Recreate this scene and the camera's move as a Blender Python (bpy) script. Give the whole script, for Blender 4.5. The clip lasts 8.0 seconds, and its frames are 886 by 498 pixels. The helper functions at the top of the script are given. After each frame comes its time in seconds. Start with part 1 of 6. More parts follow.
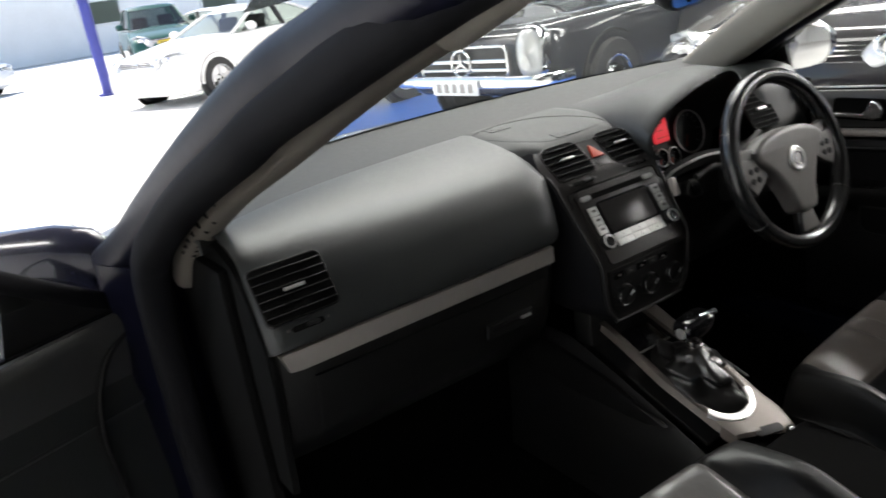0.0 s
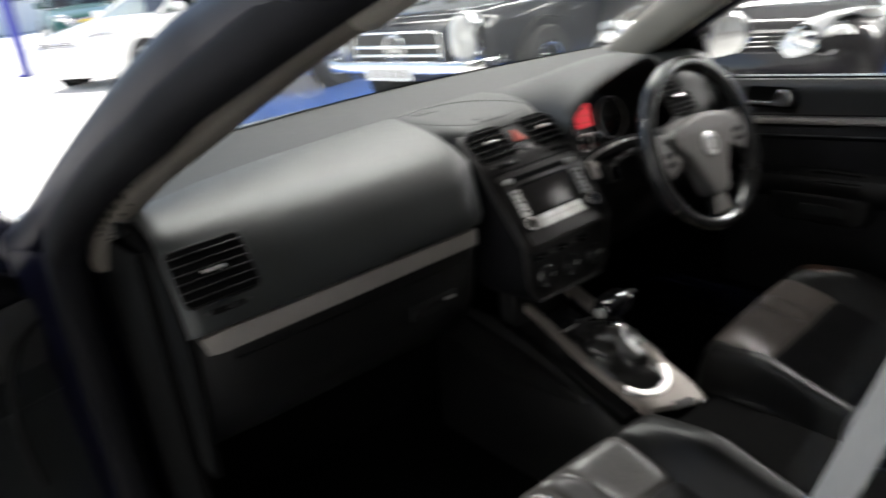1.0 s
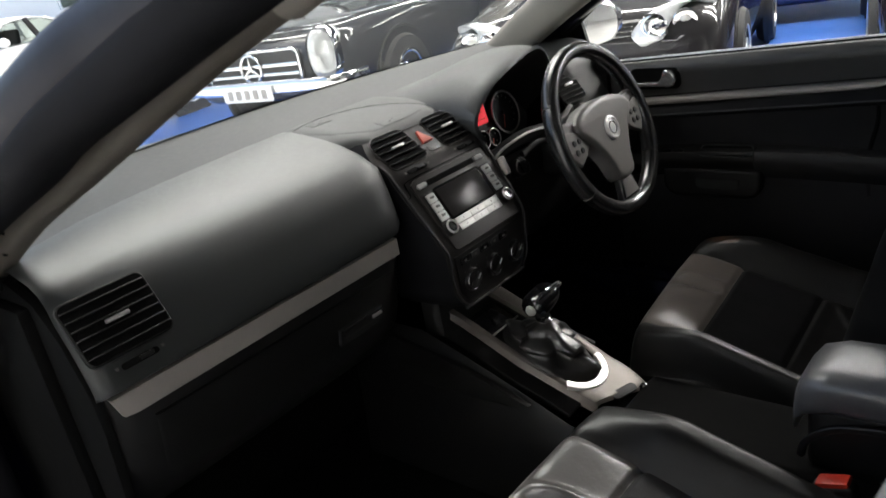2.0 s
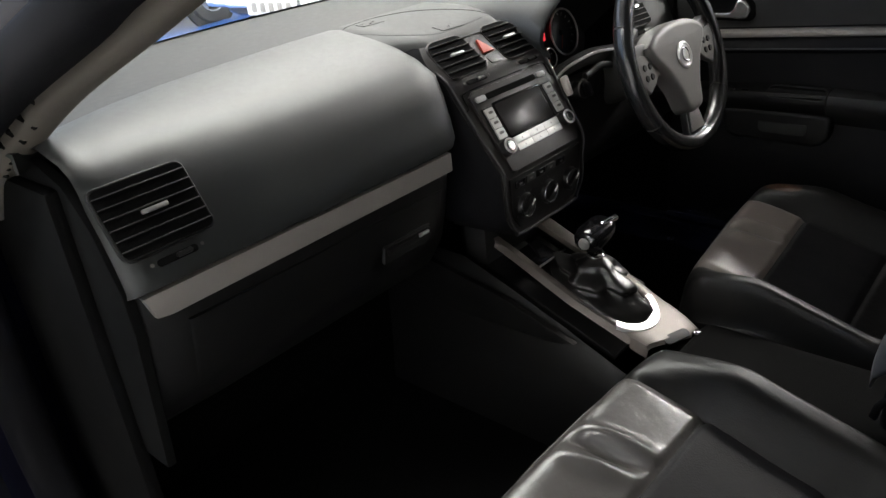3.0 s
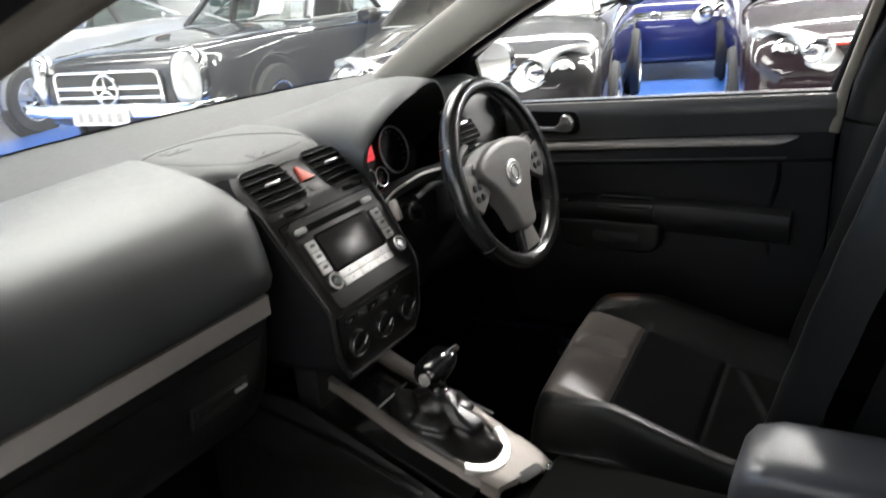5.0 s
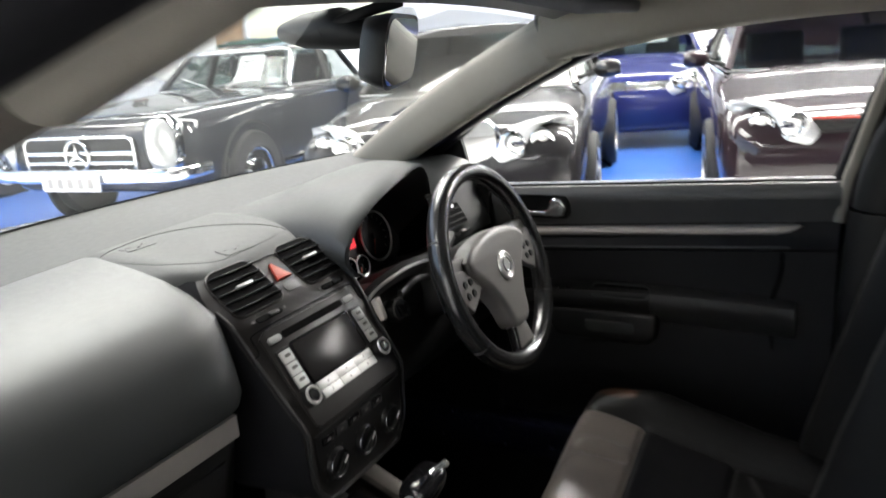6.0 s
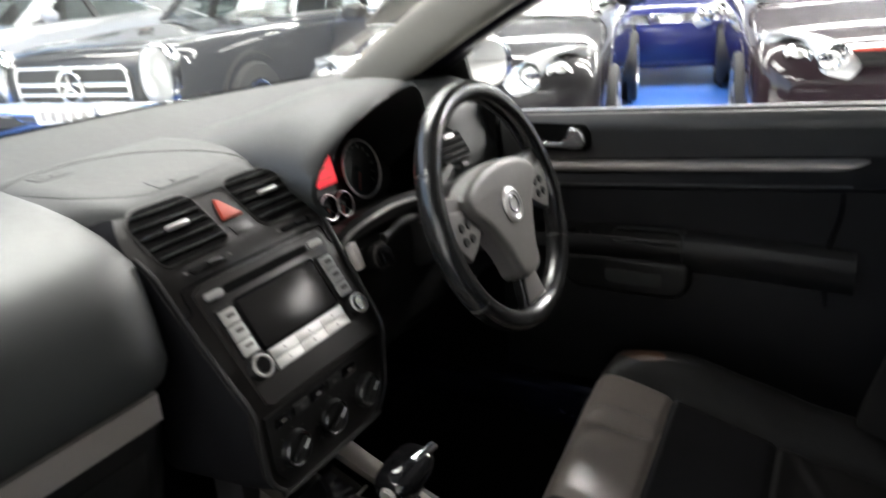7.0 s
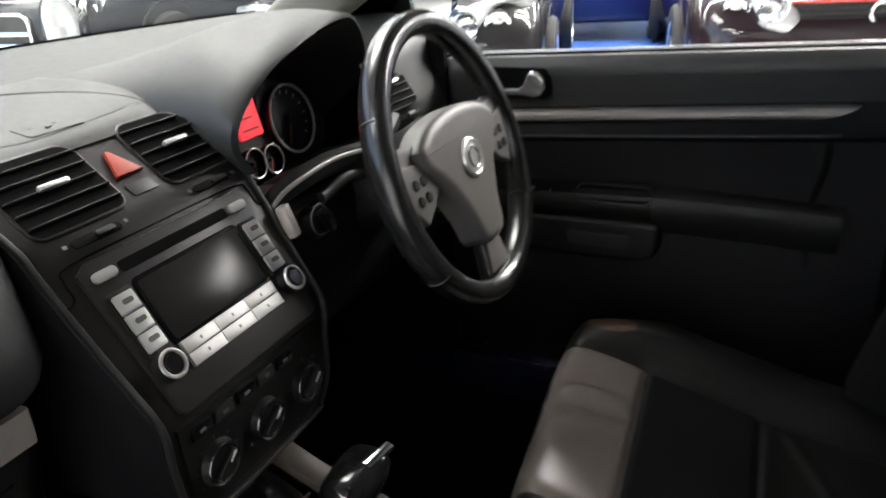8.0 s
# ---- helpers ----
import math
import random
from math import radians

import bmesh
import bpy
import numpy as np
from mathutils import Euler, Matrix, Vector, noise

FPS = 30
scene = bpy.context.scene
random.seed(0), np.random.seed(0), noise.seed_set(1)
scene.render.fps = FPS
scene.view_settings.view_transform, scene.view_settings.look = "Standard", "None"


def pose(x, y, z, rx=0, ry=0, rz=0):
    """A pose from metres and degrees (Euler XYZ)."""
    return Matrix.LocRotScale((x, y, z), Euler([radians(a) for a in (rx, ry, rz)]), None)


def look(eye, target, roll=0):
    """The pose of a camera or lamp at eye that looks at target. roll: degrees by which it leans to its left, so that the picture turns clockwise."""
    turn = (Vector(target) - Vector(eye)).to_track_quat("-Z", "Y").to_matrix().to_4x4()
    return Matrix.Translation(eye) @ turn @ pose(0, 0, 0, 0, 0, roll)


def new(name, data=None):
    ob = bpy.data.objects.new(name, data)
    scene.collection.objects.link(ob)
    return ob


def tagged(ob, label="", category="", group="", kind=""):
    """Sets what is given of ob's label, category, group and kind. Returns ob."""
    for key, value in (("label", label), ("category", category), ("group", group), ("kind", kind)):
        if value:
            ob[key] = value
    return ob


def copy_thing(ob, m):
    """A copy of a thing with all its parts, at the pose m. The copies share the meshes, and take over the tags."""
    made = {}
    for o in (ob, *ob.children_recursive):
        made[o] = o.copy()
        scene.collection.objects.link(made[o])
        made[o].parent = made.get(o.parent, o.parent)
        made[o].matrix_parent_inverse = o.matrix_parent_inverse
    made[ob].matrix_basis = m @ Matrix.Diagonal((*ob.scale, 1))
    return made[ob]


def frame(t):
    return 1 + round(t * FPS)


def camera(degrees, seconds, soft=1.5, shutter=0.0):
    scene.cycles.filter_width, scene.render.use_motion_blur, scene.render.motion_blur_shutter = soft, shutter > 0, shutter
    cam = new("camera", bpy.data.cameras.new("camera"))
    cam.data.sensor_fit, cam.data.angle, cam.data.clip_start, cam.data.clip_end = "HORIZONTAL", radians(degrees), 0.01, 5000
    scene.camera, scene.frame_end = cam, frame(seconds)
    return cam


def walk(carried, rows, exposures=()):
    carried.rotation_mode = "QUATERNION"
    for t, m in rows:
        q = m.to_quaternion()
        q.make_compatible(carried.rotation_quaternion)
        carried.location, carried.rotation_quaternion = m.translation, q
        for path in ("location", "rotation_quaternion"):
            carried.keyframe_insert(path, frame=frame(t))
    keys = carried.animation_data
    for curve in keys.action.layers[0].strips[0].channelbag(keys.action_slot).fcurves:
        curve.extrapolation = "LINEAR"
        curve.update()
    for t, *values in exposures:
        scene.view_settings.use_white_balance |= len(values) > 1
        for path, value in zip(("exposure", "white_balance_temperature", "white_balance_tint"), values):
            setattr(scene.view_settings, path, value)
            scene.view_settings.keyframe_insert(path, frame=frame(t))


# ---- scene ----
cam = camera(60.1, 8.0, soft=1.5, shutter=0.7)
PATH = [
    (0, (-1.012, -0.922, 1.3), (-0.003, 0.674, 0.641), -8.6),
    (0.5, (-1.028, -0.923, 1.3), (-0.085, 0.72, 0.659), -7.9),
    (1, (-1.003, -0.945, 1.294), (0.125, 0.545, 0.581), -7.2),
    (1.2, (-1.043, -0.935, 1.314), (0.227, 0.447, 0.622), -7.6),
    (2.3, (-1.001, -0.789, 1.246), (0.376, 0.448, 0.487), -9.8),
    (2.5, (-0.999, -0.764, 1.232), (0.354, 0.469, 0.428), -8.0),
    (3, (-1.007, -0.721, 1.22), (0.29, 0.525, 0.346), -6.3),
    (3.5, (-0.998, -0.734, 1.233), (0.369, 0.499, 0.452), -6.8),
    (4, (-0.988, -0.748, 1.254), (0.476, 0.417, 0.548), -4.8),
    (4.5, (-0.943, -0.743, 1.246), (0.566, 0.371, 0.553), -5.5),
    (4.7, (-0.906, -0.723, 1.222), (0.641, 0.329, 0.515), -5.6),
    (5.8, (-0.848, -0.622, 1.28), (0.834, 0.283, 0.686), -4.1),
    (6, (-0.789, -0.614, 1.26), (0.889, 0.334, 0.725), -4.3),
    (6.5, (-0.693, -0.585, 1.221), (0.939, 0.46, 0.725), -2.7),
    (7, (-0.591, -0.534, 1.191), (1.024, 0.431, 0.512), -4.1),
    (7.5, (-0.557, -0.5, 1.174), (1.15, 0.264, 0.464), -1.1),
    (8, (-0.473, -0.439, 1.14), (1.186, 0.356, 0.354), -3.1),
]
walk(cam, [(t, look(eye, target, roll)) for t, eye, target, roll in PATH], [(0.0, 0.92, 6620, 10), (1.0, 0.92, 6620, 10), (2.5, 1.12, 6700, 10), (3.5, 1.42, 6700, 10), (6.0, 1.6, 6650, 10), (8.0, 1.6, 6650, 10)])


# ---- world, sun and exposure ----
FLOOR = 0.03
HALL = math.radians(22.2)                      # the hall's long side runs this far off the car's length
U = Vector((math.cos(HALL), math.sin(HALL), 0))    # depth of the rows
V = Vector((-math.sin(HALL), math.cos(HALL), 0))   # along the aisle, to the open end


def hall(u, v, z=0.0):
    return U * u + V * v + Vector((0, 0, z))


world = bpy.data.worlds.new("sky")
scene.world = world
world.use_nodes = True
wn = world.node_tree.nodes
sky = wn.new("ShaderNodeTexSky")
sky.sky_type = "NISHITA"
sky.sun_disc = False
sky.sun_elevation = radians(56)
sky.sun_rotation = radians(-24)
wn["Background"].inputs["Strength"].default_value = 0.14
world.node_tree.links.new(sky.outputs[0], wn["Background"].inputs["Color"])

sun_data = bpy.data.lights.new("sun", "SUN")
sun_data.energy, sun_data.angle, sun_data.color = 5.0, radians(0.53), (1.0, 0.96, 0.9)
sun = new("sun", sun_data)
sun.matrix_world = look((-4, 9, 15), (0, 0, 0))

# ---- materials ----
def nodes_of(mat):
    nt = mat.node_tree
    return nt, nt.nodes["Principled BSDF"]


def ramp(nt, fac, c0, c1, p0=0.3, p1=0.7):
    r = nt.nodes.new("ShaderNodeValToRGB")
    r.color_ramp.elements[0].position, r.color_ramp.elements[1].position = p0, p1
    r.color_ramp.elements[0].color, r.color_ramp.elements[1].color = (*c0, 1), (*c1, 1)
    nt.links.new(fac, r.inputs[0])
    return r.outputs[0]


def noise_tex(nt, scale, detail=3.0, kind="ShaderNodeTexNoise"):
    tc = nt.nodes.new("ShaderNodeTexCoord")
    n = nt.nodes.new(kind)
    n.inputs["Scale"].default_value = scale
    if "Detail" in n.inputs:
        n.inputs["Detail"].default_value = detail
    nt.links.new(tc.outputs["Object"], n.inputs["Vector"])
    return n


def material(name, color, rough=0.5, metal=0.0, grain=0.0, grain_scale=600.0, vary=0.12, vary_scale=7.0, coat=0.0,
             wrinkle=0.0, wrinkle_scale=30.0, rough_vary=0.025, spec=0.5, voronoi=False):
    """A surface with colour variation at two scales, roughness wear and fine relief."""
    mat = bpy.data.materials.new(name)
    mat.use_nodes = True
    nt, b = nodes_of(mat)
    b.inputs["Metallic"].default_value = metal
    b.inputs["Specular IOR Level"].default_value = spec
    b.inputs["Coat Weight"].default_value = coat
    b.inputs["Coat Roughness"].default_value = 0.04
    big = noise_tex(nt, vary_scale, 4)
    fine = noise_tex(nt, vary_scale * 14, 3)
    add = nt.nodes.new("ShaderNodeMath")
    add.operation = "MULTIPLY_ADD"
    add.inputs[1].default_value = 0.35
    nt.links.new(fine.outputs["Fac"], add.inputs[0])
    nt.links.new(big.outputs["Fac"], add.inputs[2])
    lo = tuple(c * (1 - vary) for c in color)
    hi = tuple(min(1, c * (1 + vary)) for c in color)
    nt.links.new(ramp(nt, add.outputs[0], lo, hi, 0.45, 0.9), b.inputs["Base Color"])
    mr = nt.nodes.new("ShaderNodeMapRange")
    mr.inputs["To Min"].default_value = max(0.0, rough - rough_vary)
    mr.inputs["To Max"].default_value = min(1.0, rough + rough_vary)
    mr.inputs["From Min"].default_value, mr.inputs["From Max"].default_value = 0.3, 0.7
    nt.links.new(fine.outputs["Fac"], mr.inputs["Value"])
    nt.links.new(mr.outputs[0], b.inputs["Roughness"])
    last = None
    if grain:
        g = noise_tex(nt, grain_scale, 2) if not voronoi else noise_tex(nt, grain_scale, 0, "ShaderNodeTexVoronoi")
        bump = nt.nodes.new("ShaderNodeBump")
        bump.inputs["Strength"].default_value = grain
        bump.inputs["Distance"].default_value = 0.0006
        nt.links.new(g.outputs[0] if not voronoi else g.outputs["Distance"], bump.inputs["Height"])
        last = bump
    if wrinkle:
        w = noise_tex(nt, wrinkle_scale, 4)
        bump = nt.nodes.new("ShaderNodeBump")
        bump.inputs["Strength"].default_value = wrinkle
        bump.inputs["Distance"].default_value = 0.004
        nt.links.new(w.outputs["Fac"], bump.inputs["Height"])
        if last:
            nt.links.new(last.outputs[0], bump.inputs["Normal"])
        last = bump
    if last:
        nt.links.new(last.outputs[0], b.inputs["Normal"])
    return mat


def glow(name, color, strength):
    mat = bpy.data.materials.new(name)
    mat.use_nodes = True
    nt, b = nodes_of(mat)
    b.inputs["Base Color"].default_value = (*color, 1)
    b.inputs["Emission Color"].default_value = (*color, 1)
    b.inputs["Emission Strength"].default_value = strength
    return mat


def glass(name, color=(0.95, 0.97, 0.96), rough=0.0, mix=0.12):
    """A thin pane: mostly clear, with the mirror sheen of glass."""
    mat = bpy.data.materials.new(name)
    mat.use_nodes = True
    nt = mat.node_tree
    nt.nodes.remove(nt.nodes["Principled BSDF"])
    out = nt.nodes["Material Output"]
    clear = nt.nodes.new("ShaderNodeBsdfTransparent")
    clear.inputs[0].default_value = (*color, 1)
    shine = nt.nodes.new("ShaderNodeBsdfGlossy")
    shine.inputs["Roughness"].default_value = rough
    fres = nt.nodes.new("ShaderNodeFresnel")
    fres.inputs[0].default_value = 1.5
    m = nt.nodes.new("ShaderNodeMixShader")
    mul = nt.nodes.new("ShaderNodeMath")
    mul.operation = "MULTIPLY"
    mul.inputs[1].default_value = mix
    nt.links.new(fres.outputs[0], mul.inputs[0])
    nt.links.new(mul.outputs[0], m.inputs[0])
    nt.links.new(clear.outputs[0], m.inputs[1])
    nt.links.new(shine.outputs[0], m.inputs[2])
    nt.links.new(m.outputs[0], out.inputs[0])
    return mat


SOFT = material("soft_grained_plastic", (0.025, 0.028, 0.0275), 0.46, spec=0.72, grain=0.22, grain_scale=900, vary=0.12)
CROWN = material("crown_plastic", (0.028, 0.0305, 0.030), 0.54, spec=0.45, grain=0.22, grain_scale=900, vary=0.12)
# Lighter copy of SOFT: the light on the door tops is in the colour.
DOORTOP = material("soft_plastic_lit", (0.046, 0.047, 0.046), 0.42, spec=0.6, grain=0.25, grain_scale=900)
SHELF = material("shelf_plastic", (0.021, 0.023, 0.022), 0.6, grain=0.1, grain_scale=800, vary=0.05)
HARD = material("hard_black_plastic", (0.0085, 0.0085, 0.0085), 0.42, spec=0.35, grain=0.35, grain_scale=700)
BLACK = material("matt_black_plastic", (0.012, 0.012, 0.012), 0.55, grain=0.2)
# Near-black for joints, recess plates and dash ends; shade is in the colour.
GAP_SHADE = material("gap_and_shade_black", (0.004, 0.004, 0.004), 0.9, spec=0.1)
GLOSS = material("gloss_black", (0.008, 0.008, 0.009), 0.12, coat=0.4)
SCREEN = material("display_glass", (0.024, 0.023, 0.023), 0.2, spec=0.08, vary=0.05)
STACKM = material("stack_fascia", (0.020, 0.0178, 0.0168), 0.36, metal=0.1, grain=0.2, grain_scale=900)
SILVER = material("satin_silver_trim", (0.42, 0.39, 0.36), 0.4, metal=0.35, vary=0.06, grain=0.15)
CONSOLE = material("console_warm_grey", (0.18, 0.16, 0.143), 0.42, metal=0.4, grain=0.2, vary=0.08)
BUTTON = material("silver_buttons", (0.44, 0.44, 0.425), 0.42, metal=0.4, vary=0.05)
CHROME = material("chrome", (0.86, 0.86, 0.86), 0.08, metal=1.0, vary=0.03, rough_vary=0.03)
HANDLE = material("bright_satin_chrome", (0.85, 0.84, 0.82), 0.2, metal=0.9, vary=0.04)
BRUSHED = material("matt_chrome", (0.75, 0.74, 0.72), 0.32, metal=0.7, vary=0.05)
INSERT = material("black_insert_leather", (0.007, 0.007, 0.008), 0.6, spec=0.2, grain=0.3, grain_scale=420, wrinkle=0.4, wrinkle_scale=14, voronoi=True, vary=0.2)
LEATHER = material("black_leather", (0.009, 0.0088, 0.0085), 0.38, spec=0.3, grain=0.2, grain_scale=420, wrinkle=0.45, wrinkle_scale=16, voronoi=True, vary=0.2)
# Both front panels: base raised above the black leather to paint their sheen.
LEATHER_WORN_SHEEN = material("worn_leather_painted_sheen", (0.20, 0.171, 0.153), 0.36, spec=1.0, vary=0.05, vary_scale=3.0, rough_vary=0.015)
LEATHER_SHINE = material("black_leather_painted_sheen", (0.060, 0.056, 0.053), 0.32, spec=0.8, wrinkle=0.28, wrinkle_scale=34, vary=0.06, vary_scale=3.0, rough_vary=0.015)
GAITER = material("gaiter_leather", (0.013, 0.0125, 0.012), 0.30, spec=0.7, wrinkle=0.35, wrinkle_scale=30, vary=0.1)
DARKCHROME = material("dark_chrome", (0.3, 0.3, 0.3), 0.2, metal=1.0, vary=0.04)
TAN = material("leather_rubbed_tan", (0.06, 0.024, 0.010), 0.4, wrinkle=0.1, wrinkle_scale=20, vary=0.25)
RIMLEATHER = material("polished_rim_leather", (0.020, 0.020, 0.020), 0.22, spec=0.9, grain=0.08, grain_scale=500, voronoi=True)
HUB = material("airbag_plastic", (0.155, 0.147, 0.14), 0.40, grain=0.4, grain_scale=900)
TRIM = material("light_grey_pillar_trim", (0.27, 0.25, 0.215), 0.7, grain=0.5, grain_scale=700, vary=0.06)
# The same pillar trim, darkened: the passenger side's shade is in the colour.
TRIM_SHADED = material("pillar_trim_shaded", (0.10, 0.088, 0.073), 0.7, grain=0.2, grain_scale=700, vary=0.06)
CLOTH = material("headliner_cloth", (0.3, 0.3, 0.3), 0.95, grain=0.9, grain_scale=1200, vary=0.05)
VISOR = material("visor_cloth", (0.16, 0.165, 0.18), 0.9, grain=0.8, grain_scale=900)
CARPET = material("black_carpet", (0.006, 0.006, 0.006), 0.98, spec=0.05, grain=1.0, grain_scale=500)
RUBBER = material("black_rubber", (0.009, 0.009, 0.0105), 0.75, spec=0.08, grain=0.15)
ARMLEATHER = material("grey_armrest_leather", (0.075, 0.075, 0.078), 0.3, spec=0.6, grain=0.1, grain_scale=500, voronoi=True, vary=0.08)
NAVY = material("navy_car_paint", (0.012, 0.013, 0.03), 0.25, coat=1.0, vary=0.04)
# Body navy again, darkened: the door openings' shade is in the colour.
NAVY_SHADED = material("navy_paint_shaded", (0.003, 0.0032, 0.010), 0.4, spec=0.15, vary=0.1)
STRAP = material("grey_webbing", (0.3, 0.29, 0.28), 0.8, grain=0.9, grain_scale=1500)
REDPL = material("red_plastic", (0.62, 0.035, 0.015), 0.4, vary=0.06)
HAZ = material("hazard_red_plastic", (0.5, 0.07, 0.04), 0.42, vary=0.06)
WHITEINK = material("white_print", (0.7, 0.7, 0.68), 0.5, vary=0.02)
REDGLOW = glow("red_display", (1.0, 0.05, 0.07), 0.28)
MIRROR = material("mirror_glass", (0.9, 0.9, 0.9), 0.01, metal=1.0, vary=0.01, rough_vary=0.005)
PANE = glass("car_window_glass")
SCREENPANE = glass("windscreen_glass", (0.93, 0.97, 0.95), 0.0, 0.38)
NICKEL = material("dark_stitch", (0.1, 0.095, 0.09), 0.7)


# ---- mesh helpers ----
def finish(bm, angle=38):
    bmesh.ops.recalc_face_normals(bm, faces=bm.faces)
    lim = math.radians(angle)
    for f in bm.faces:
        f.smooth = True
    for e in bm.edges:
        if len(e.link_faces) == 2 and e.calc_face_angle(0) > lim:
            e.smooth = False
    return bm


def part(name, bm, mat, parent=None, label="", angle=38, m=None):
    """One mesh object under a thing or a part; its mesh is in the world's metres unless a pose m is given."""
    finish(bm, angle)
    me = bpy.data.meshes.new(name)
    bm.to_mesh(me)
    bm.free()
    me.materials.append(mat)
    ob = new(name, me)
    if parent is not None:
        ob.parent = parent
    if m is not None:
        ob.matrix_basis = m
    if label:
        ob["label"] = label
    return ob


def share(src, name, parent, m):
    """Another object on the same mesh."""
    ob = new(name, src.data)
    ob.parent = parent
    ob.matrix_basis = m
    return ob


def thing(name, label, category, group="", kind="", m=None):
    ob = new(name)
    ob.empty_display_size = 0.05
    if m is not None:
        ob.matrix_basis = m
    return tagged(ob, label, category, group, kind)


def box(sx, sy, sz, bevel=0.004, seg=2, m=None):
    bm = bmesh.new()
    bmesh.ops.create_cube(bm, size=1)
    bmesh.ops.scale(bm, vec=(sx, sy, sz), verts=bm.verts)
    if bevel:
        bmesh.ops.bevel(bm, geom=list(bm.edges), offset=min(bevel, 0.45 * min(sx, sy, sz)), segments=seg, affect="EDGES", profile=0.6)
    if m is not None:
        bm.transform(m)
    return bm


def rod(r1, r2, h, seg=32, m=None, bevel=0.0):
    """A disc or cone from z=0 to z=h."""
    bm = bmesh.new()
    bmesh.ops.create_cone(bm, cap_ends=True, segments=seg, radius1=r1, radius2=r2, depth=h)
    bmesh.ops.translate(bm, vec=(0, 0, h / 2), verts=bm.verts)
    if bevel:
        es = [e for e in bm.edges if len(e.link_faces) == 2 and e.calc_face_angle(0) > 1.0]
        bmesh.ops.bevel(bm, geom=es, offset=bevel, segments=2, affect="EDGES")
    if m is not None:
        bm.transform(m)
    return bm


def lathe(prof, seg=40, m=None, closed=False):
    """Turns (radius, height) points round z."""
    bm = bmesh.new()
    rings = []
    for k in range(seg):
        a = 2 * math.pi * k / seg
        rings.append([bm.verts.new((r * math.cos(a), r * math.sin(a), z)) for r, z in prof])
    n = len(prof)
    for k in range(seg):
        p, q = rings[k], rings[(k + 1) % seg]
        for i in range(n if closed else n - 1):
            bm.faces.new((p[i], q[i], q[(i + 1) % n], p[(i + 1) % n]))
    bmesh.ops.remove_doubles(bm, verts=bm.verts, dist=1e-6)
    if m is not None:
        bm.transform(m)
    return bm


def ring(R, r, seg=64, sub=14, m=None, sz=1.0):
    return lathe([(R + r * math.cos(2 * math.pi * i / sub), sz * r * math.sin(2 * math.pi * i / sub)) for i in range(sub)], seg, m, True)


def loft(rows, closed=False, caps=False, m=None):
    """A skin over rows of points, all of one length."""
    bm = bmesh.new()
    vs = [[bm.verts.new(p) for p in r] for r in rows]
    n = len(rows[0])
    for a, b in zip(vs, vs[1:]):
        for i in range(n if closed else n - 1):
            j = (i + 1) % n
            try:
                bm.faces.new((a[i], a[j], b[j], b[i]))
            except ValueError:
                pass
    if caps:
        for r in (vs[0], vs[-1]):
            try:
                bm.faces.new(r)
            except ValueError:
                pass
    if m is not None:
        bm.transform(m)
    return bm


def thick(bm, t):
    """Gives a skin its thickness."""
    bmesh.ops.recalc_face_normals(bm, faces=bm.faces)
    bmesh.ops.solidify(bm, geom=list(bm.faces), thickness=t)
    return bm


def smooth_path(pts, n=6):
    """Catmull-Rom points through pts."""
    P = [Vector(p) for p in pts]
    P = [2 * P[0] - P[1]] + P + [2 * P[-1] - P[-2]]
    out = []
    for i in range(1, len(P) - 2):
        for k in range(n):
            t = k / n
            a, b, c, d = P[i - 1], P[i], P[i + 1], P[i + 2]
            out.append(0.5 * ((2 * b) + (c - a) * t + (2 * a - 5 * b + 4 * c - d) * t * t + (3 * b - a - 3 * c + d) * t ** 3))
    out.append(P[-2])
    return out


def sweep(pts, w, h, up=(0, 0, 1), corner=0.45, sub=16, taper=None, caps=True):
    """A rounded bar of width w (across) and height h (along up) along pts."""
    rows = []
    n = len(pts)
    for i, p in enumerate(pts):
        d = (Vector(pts[min(i + 1, n - 1)]) - Vector(pts[max(i - 1, 0)])).normalized()
        side = d.cross(Vector(up)).normalized()
        u = side.cross(d)
        k = taper[i] if taper else 1.0
        row = []
        for j in range(sub):
            a = 2 * math.pi * (j + 0.5) / sub
            ca, sa = math.cos(a), math.sin(a)
            e = corner
            row.append(Vector(p) + side * (w * k / 2 * math.copysign(abs(ca) ** e, ca)) + u * (h * k / 2 * math.copysign(abs(sa) ** e, sa)))
        rows.append(row)
    return loft(rows, True, caps)


def slab(outline, t, bevel=0.0, m=None, seg=2):
    """A plate: the outline (x, y) pushed from z=0 to z=t, with rounded edges."""
    bm = bmesh.new()
    f = bm.faces.new([bm.verts.new((x, y, 0)) for x, y in outline])
    r = bmesh.ops.extrude_face_region(bm, geom=[f])
    bmesh.ops.translate(bm, vec=(0, 0, t), verts=[v for v in r["geom"] if isinstance(v, bmesh.types.BMVert)])
    bmesh.ops.recalc_face_normals(bm, faces=bm.faces)
    if bevel:
        es = [e for e in bm.edges if all(v.co.z > t * 0.5 for v in e.verts)]
        bmesh.ops.bevel(bm, geom=es, offset=bevel, segments=seg, affect="EDGES", profile=0.6)
    if m is not None:
        bm.transform(m)
    return bm


def rcorners(w, h, radii, n=6):
    """A rounded rectangle with a radius for each corner: top right, top left, low left, low right."""
    out = []
    for (sx, sy, a0), r in zip(((1, 1, 0), (-1, 1, 90), (-1, -1, 180), (1, -1, 270)), radii):
        for k in range(n + 1):
            a = radians(a0 + 90 * k / n)
            out.append((sx * (w / 2 - r) + r * math.cos(a), sy * (h / 2 - r) + r * math.sin(a)))
    return out


